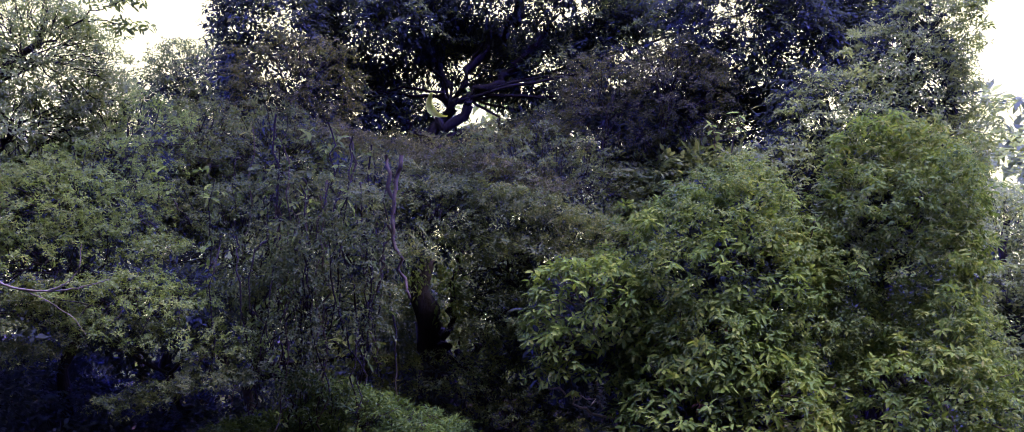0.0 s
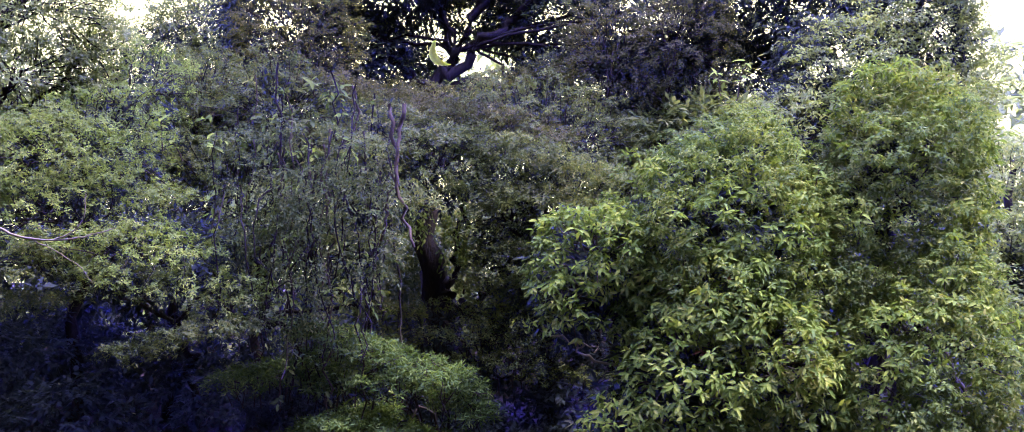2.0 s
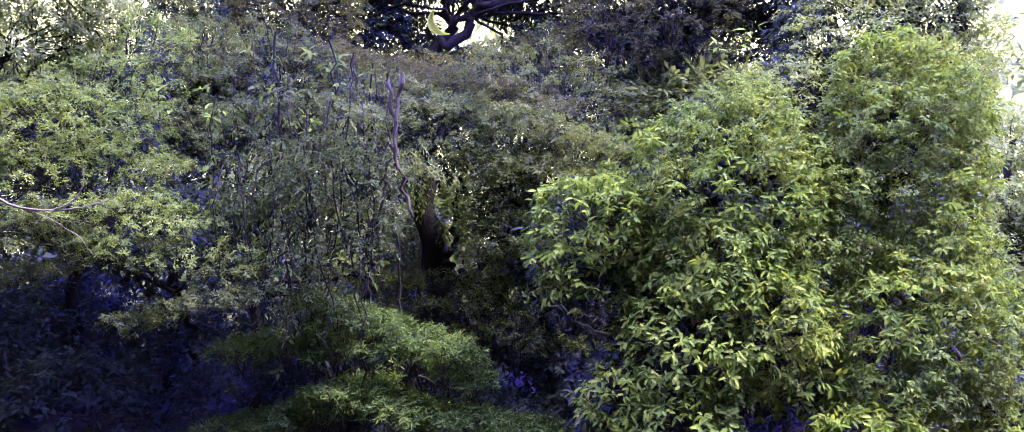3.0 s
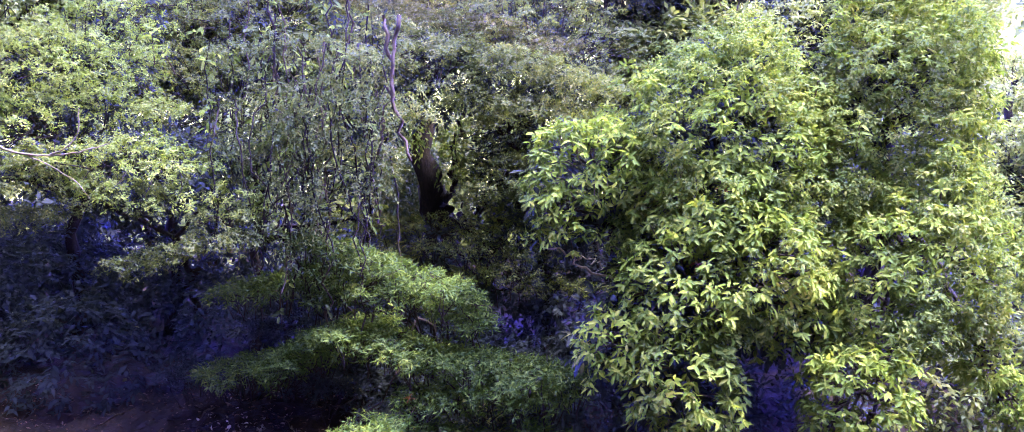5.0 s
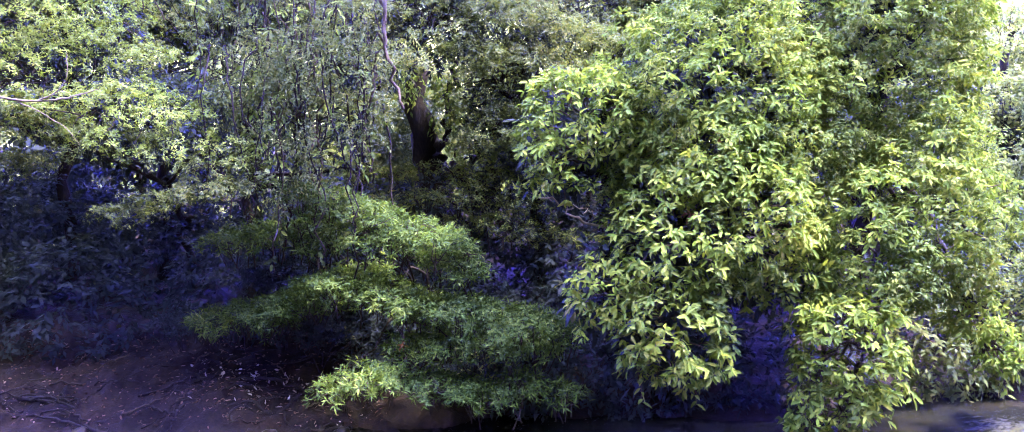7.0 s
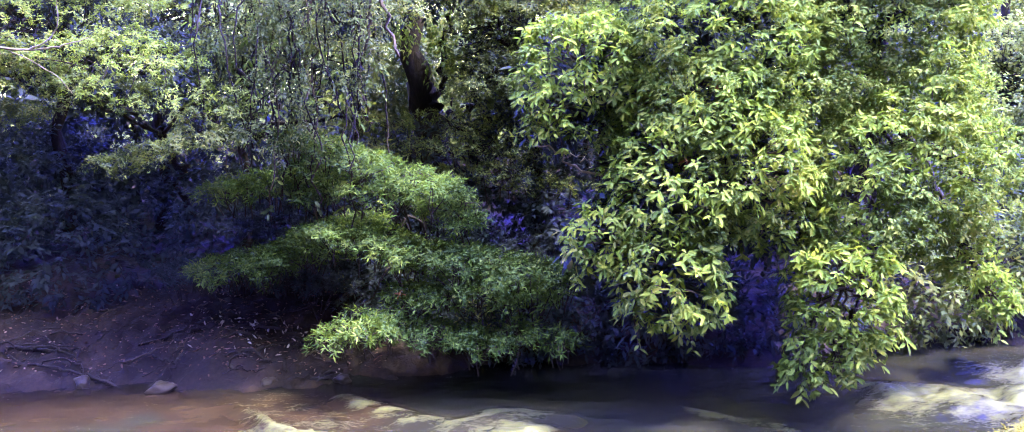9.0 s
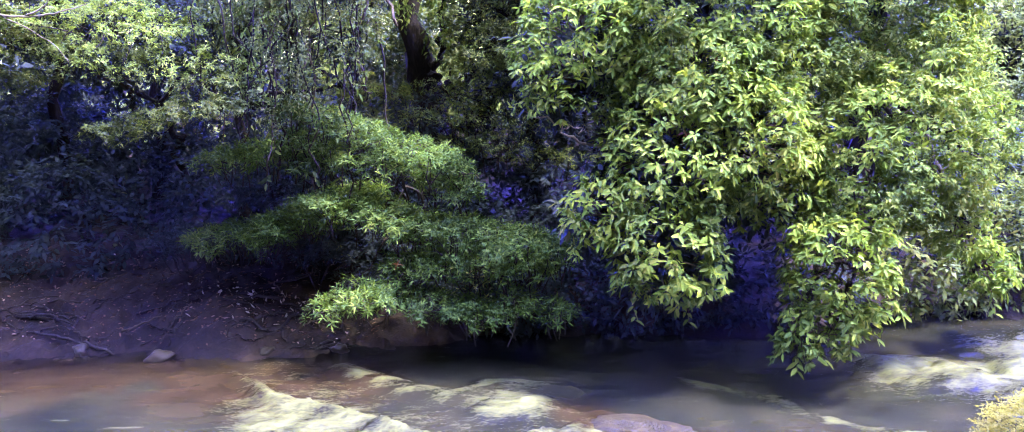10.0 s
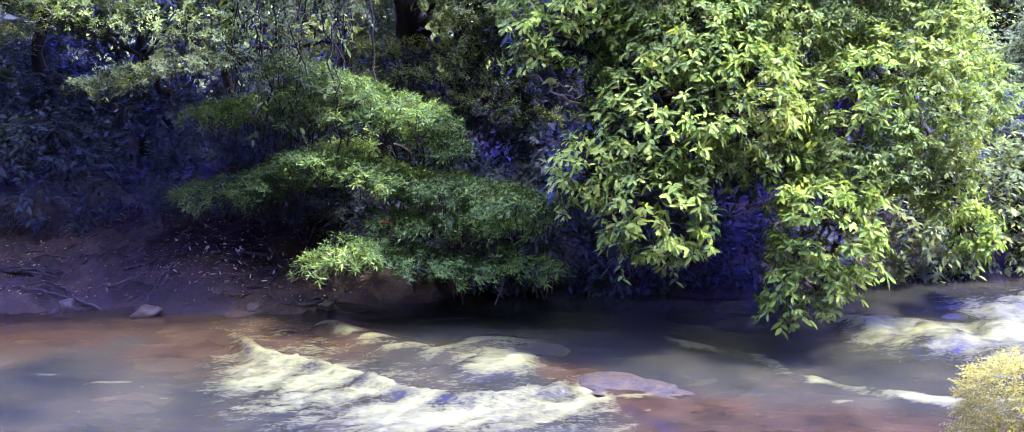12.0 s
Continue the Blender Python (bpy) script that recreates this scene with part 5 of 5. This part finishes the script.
SHOOT = leaf_material("young_leaf", (0.1, 0.15, 0.0216), (0.17, 0.23, 0.0324), (0.25, 0.3, 0.0432), through_light=0.45, single=True)
for k, (root, tip, n, L, mat) in enumerate((
        ((2.15, 8.9, 4.5), (2.2, 8.7, 4.85), 9, 0.12, SHOOT), ((2.0, 8.9, 4.55), (1.92, 8.7, 4.75), 6, 0.1, SHOOT), ((2.6, 8.6, 3.7), (2.55, 8.3, 3.98), 8, 0.11, SHOOT),
        ((2.75, 8.5, 3.6), (2.72, 8.2, 3.75), 6, 0.1, SHOOT), ((3.1, 8.4, 3.1), (3.0, 8.0, 3.35), 7, 0.11, SHOOT), ((-3.55, 9.2, 4.1), (-3.5, 9.0, 4.42), 8, 0.11, SHOOT),
        ((-3.35, 9.2, 4.0), (-3.4, 9.0, 4.2), 5, 0.1, SHOOT), ((-2.2, 10.0, 4.8), (-2.2, 9.8, 4.95), 9, 0.14, VINE), ((-2.0, 10.0, 4.7), (-1.85, 9.8, 4.9), 8, 0.14, VINE),
        ((-2.9, 9.3, 3.3), (-3.0, 9.0, 3.45), 7, 0.1, SHOOT), ((1.1, 7.7, 0.85), (1.12, 7.55, 0.62), 5, 0.09, BROAD_ONE), ((2.47, 7.45, 0.5), (2.43, 7.35, 0.24), 9, 0.1, BROAD_ONE),
        ((2.65, 7.5, 0.6), (2.6, 7.35, 0.36), 8, 0.1, BROAD_ONE), ((1.55, 7.7, 0.8), (1.57, 7.55, 0.6), 5, 0.085, BROAD_ONE), ((4.6, 8.6, 0.8), (4.62, 8.4, 0.42), 7, 0.095, BROAD_ONE))):
    shoot(root, tip, n, L, L * 0.36, mat, "young shoot with broad pale green leaves" if mat != BROAD_ONE else "leafy twig dangling over the water", 600 + k)

RUSSET = leaf_material("russet_leaf", (0.09, 0.04, 0.016), (0.16, 0.07, 0.028), (0.24, 0.12, 0.048), through_light=0.3, single=True, odd=(0.3, 0.18, 0.072))
shoot((1.7, 8.0, 2.46), (1.7, 7.72, 2.42), 2, 0.14, 0.05, YELLOW, "single pale yellow leaf among the green ones", 640)
shoot((1.77, 8.0, 2.78), (1.77, 7.72, 2.82), 6, 0.09, 0.028, RUSSET, "withered reddish brown leaves on a creeper", 641)
shoot((1.55, 7.9, 2.2), (1.5, 7.55, 2.18), 5, 0.08, 0.026, RUSSET, "withered reddish brown leaves on a creeper", 642)
shoot((-0.97, 8.7, 0.95), (-0.97, 8.3, 0.93), 7, 0.07, 0.022, RUSSET, "withered reddish brown leaves caught in the shrub", 643)

# golden bush on the near bank
bush = tree("golden_bush", (3.2, 4.7), "bright yellow-green fine-leaved bush on the near bank", "bush")
limbs(bush, PALE_BARK, [([(3.2, 4.7, 0.0), (3.2, 4.8, 0.2), (3.2, 5.0, 0.4)], [0.02, 0.015, 0.008])])
crown("crown", [(3.2, 5.1, 0.47, 0.38, 0.4, 0.38), (3.45, 4.9, 0.37, 0.45, 0.4, 0.42)], GOLD, bush, 2300, 7, 0.018, 0.008, 0.06, "simple", seed=111, gaps=0.08, back=0.9)
settle(bush)

# ---- the bank: stones, roots, sticks, fallen leaves ----
def stone(place, size, seed, material, name="stone", label="", category="stone", group="", rugged=0.5, fine=3):
    bm = bmesh.new()
    bmesh.ops.create_icosphere(bm, subdivisions=fine, radius=1)
    for v in bm.verts:
        k = 1 + rugged * (noise.noise(v.co * 1.3 + Vector((seed, 0, 0))) + 0.4 * noise.noise(v.co * 3.1 + Vector((0, seed, 0))) + 0.14 * noise.noise(v.co * 9.0 + Vector((seed, seed, 0))) + 0.07 * noise.noise(v.co * 21.0))
        v.co = Vector((v.co.x * size[0], v.co.y * size[1], v.co.z * size[2])) * k
    me = bpy.data.meshes.new(name)
    bm.to_mesh(me)
    bm.free()
    me.polygons.foreach_set("use_smooth", np.ones(len(me.polygons), bool))
    me.materials.append(material)
    ob = new(name, me)
    ob.location = place
    ob.rotation_euler = (0, 0, seed * 1.7)
    return tagged(ob, label, category, group)


for k, (x, y, sx, sy, sz) in enumerate(((-4.1, 8.72, 0.11, 0.08, 0.08), (-3.25, 8.52, 0.14, 0.1, 0.08), (-4.85, 8.8, 0.08, 0.06, 0.04), (-2.3, 8.68, 0.09, 0.07, 0.05), (-1.6, 8.75, 0.08, 0.07, 0.05))):
    stone((x, y, 0.0), (sx, sy, sz), k + 1.3, STONE, label="rounded tan river stone at the water's edge", group="stones at the water's edge")
stone((-2.75, 9.1, 0.06), (0.34, 0.28, 0.17), 21.0, STONE, "boulder", "pale slanted boulder in the soil bank", "boulder")
stone((-0.9, 7.75, -0.18), (0.75, 0.42, 0.12), 32.0, WET_ROCK, "bedrock", "brown bedrock shelf under thin running water", "rock")
stone((1.0, 6.78, -0.085), (0.72, 0.27, 0.08), 3.55, RAMP_ROCK, "bedrock", "tan bedrock ramp washed by the rapids", "rock", rugged=0.75, fine=5)
stone((-1.55, 8.3, -0.13), (0.4, 0.25, 0.1), 33.0, WET_ROCK, "bedrock", "dark wet rock step at the foot of the bank", "rock")

g = np.random.default_rng(400)
for k in range(44):
    x, y = g.uniform(-5.3, -1.7), g.uniform(8.72, 9.5)
    d = g.normal(size=2)
    d = d / np.linalg.norm(d) * g.uniform(0.25, 0.6)
    pts = []
    for s in np.linspace(-1, 1, 5):
        px, py = x + d[0] * s + g.normal() * 0.05, y + d[1] * 0.5 * s
        pts.append((px, py, floor_at(px, py) + 0.012 + 0.06 * (1 - s * s) * g.random()))
    r = g.uniform(0.005, 0.018)
    root = thing_at("root", pts[0], "gnarled dark root creeping over the soil bank", "root", "roots on the bank")
    child("wood", tube_mesh("wood", [bent(pts, [r, r, r * 0.9, r * 0.7, r * 0.35], 18, 0.012, 400 + k)], BARK, 6), root)
    settle(root)
for k in range(14):
    x, y = g.uniform(-4.6, -2.0), g.uniform(8.95, 9.9)
    an, ln = g.uniform(-0.8, 0.8), g.uniform(0.15, 0.5)
    e = (x + math.cos(an) * ln, y + math.sin(an) * ln * 0.6)
    stick = thing_at("stick", (x, y, floor_at(x, y)), "dry broken stick lying on the soil bank", "stick", "sticks on the bank")
    child("wood", tube_mesh("wood", [bent([(x, y, floor_at(x, y) + 0.02), ((x + e[0]) / 2, (y + e[1]) / 2, floor_at((x + e[0]) / 2, (y + e[1]) / 2) + 0.06), (e[0], e[1], floor_at(*e) + g.uniform(0.02, 0.15))], [0.009, 0.008, 0.004], 10, 0.008, 430 + k)], PALE_BARK if k % 2 else BARK, 5), stick)
    settle(stick)

n = 1800
px = np.concatenate([g.uniform(-5.8, -1.2, n - 260), g.normal(-2.9, 0.5, 260)])
py = np.concatenate([g.uniform(8.75, 10.6, n - 260), g.normal(9.2, 0.22, 260)])
keep = soil_height(px, py) > 0.03
px, py = px[keep], py[keep]
P = np.column_stack([px, py, soil_height(px, py) + 0.012])
m = len(P)
D = np.column_stack([g.normal(size=(m, 2)), g.normal(size=m) * 0.25])
U = np.column_stack([g.normal(size=(m, 2)) * 0.4, np.ones(m)])
litter = new("leaf_litter", leaf_mesh("leaf_litter", P, D, U, g.uniform(0.02, 0.06, m), g.uniform(0.008, 0.024, m), DRY))
tagged(litter, "dry brown and pale fallen leaves on the bank", "leaf litter", kind="stuff")

m = 60
px, py = g.normal(-2.65, 0.42, m), g.normal(9.35, 0.16, m)
P = np.column_stack([px, py, soil_height(px, py) + g.uniform(0.01, 0.12, m)])
scraps = new("pale_leaf_litter", leaf_mesh("pale_leaf_litter", P, g.normal(size=(m, 3)), g.normal(size=(m, 3)) + [0, -0.5, 0.5], g.uniform(0.03, 0.08, m), g.uniform(0.012, 0.035, m), PALE))
tagged(scraps, "pale papery fallen leaves caught among sticks", "leaf litter", kind="stuff")

# unseen near-bank woods, added behind and beside the viewer to block skylight
for k, (x, y, h) in enumerate(((-14, -1, 16), (-9, -3, 17), (-5, -4.5, 18), (-0.5, -5.5, 18), (4, -5, 17), (9, -4, 15), (14, -3, 12), (-17, 3.5, 14), (-8, 0.2, 14), (-12, -8, 19), (2, -11, 20), (8, -10, 19))):
    nt = tree("tree", (x, y), "unseen added tree on the near bank that blocks skylight", "tree", "trees on the near bank")
    limbs(nt, BARK, [([(x, y, 1.1), (x + 0.2, y, h * 0.5), (x, y + 0.2, h * 0.9)], [0.28, 0.2, 0.06])])
    crown("crown", [(x, y, h * 0.35, 2.8, 2.0, h * 0.3), (x + 0.5, y + 0.5, h * 0.75, 3.2, 2.4, h * 0.3)], SHADED, nt, 5, 6, 0.56, 0.26, 0.6, "simple", seed=200 + k, gaps=0.15, back=1.0)
    settle(nt)

# flank trees added out of view, closing the wood against light from the sides
for k, (x, y, h) in enumerate(((-9.0, 10.5, 7), (-12.5, 11.5, 8), (9.5, 12.5, 5.5), (13, 12, 7))):
    ft = tree("tree", (x, y), "unseen added tree further along the far bank, shutting out side light", "tree", "trees on the far bank")
    limbs(ft, BARK, [([(x, y, 0.8), (x + 0.1, y, h * 0.5), (x, y, h * 0.9)], [0.2, 0.15, 0.05])])
    crown("crown", [(x, y, h * 0.35, 1.9, 1.5, h * 0.33), (x + 0.3, y + 0.3, h * 0.72, 2.0, 1.7, h * 0.28)], SMALL, ft, 22, 6, 0.24, 0.1, 0.4, "simple", seed=230 + k, gaps=0.15, back=1.0)
    settle(ft)

# big trees put across both unseen river ends to block the low bright sky
for k, (x, y) in enumerate(((-21, 1), (-24, 6.5), (-22, 12), (21, 2), (25, 7), (23, 13))):
    bt = tree("tree", (x, y), "unseen added tall tree that closes the river's end against low sky", "tree", "trees at the river bends")
    limbs(bt, BARK, [([(x, y, 0.0), (x + 0.2, y, 5), (x, y, 10)], [0.3, 0.22, 0.06])])
    crown("crown", [(x, y, 3.6, 2.6, 3.0, 3.8), (x, y + 0.4, 8.6, 2.8, 3.4, 3.2)], SHADED, bt, 5, 6, 0.56, 0.26, 0.6, "simple", seed=260 + k, gaps=0.12, back=1.0)
    settle(bt)
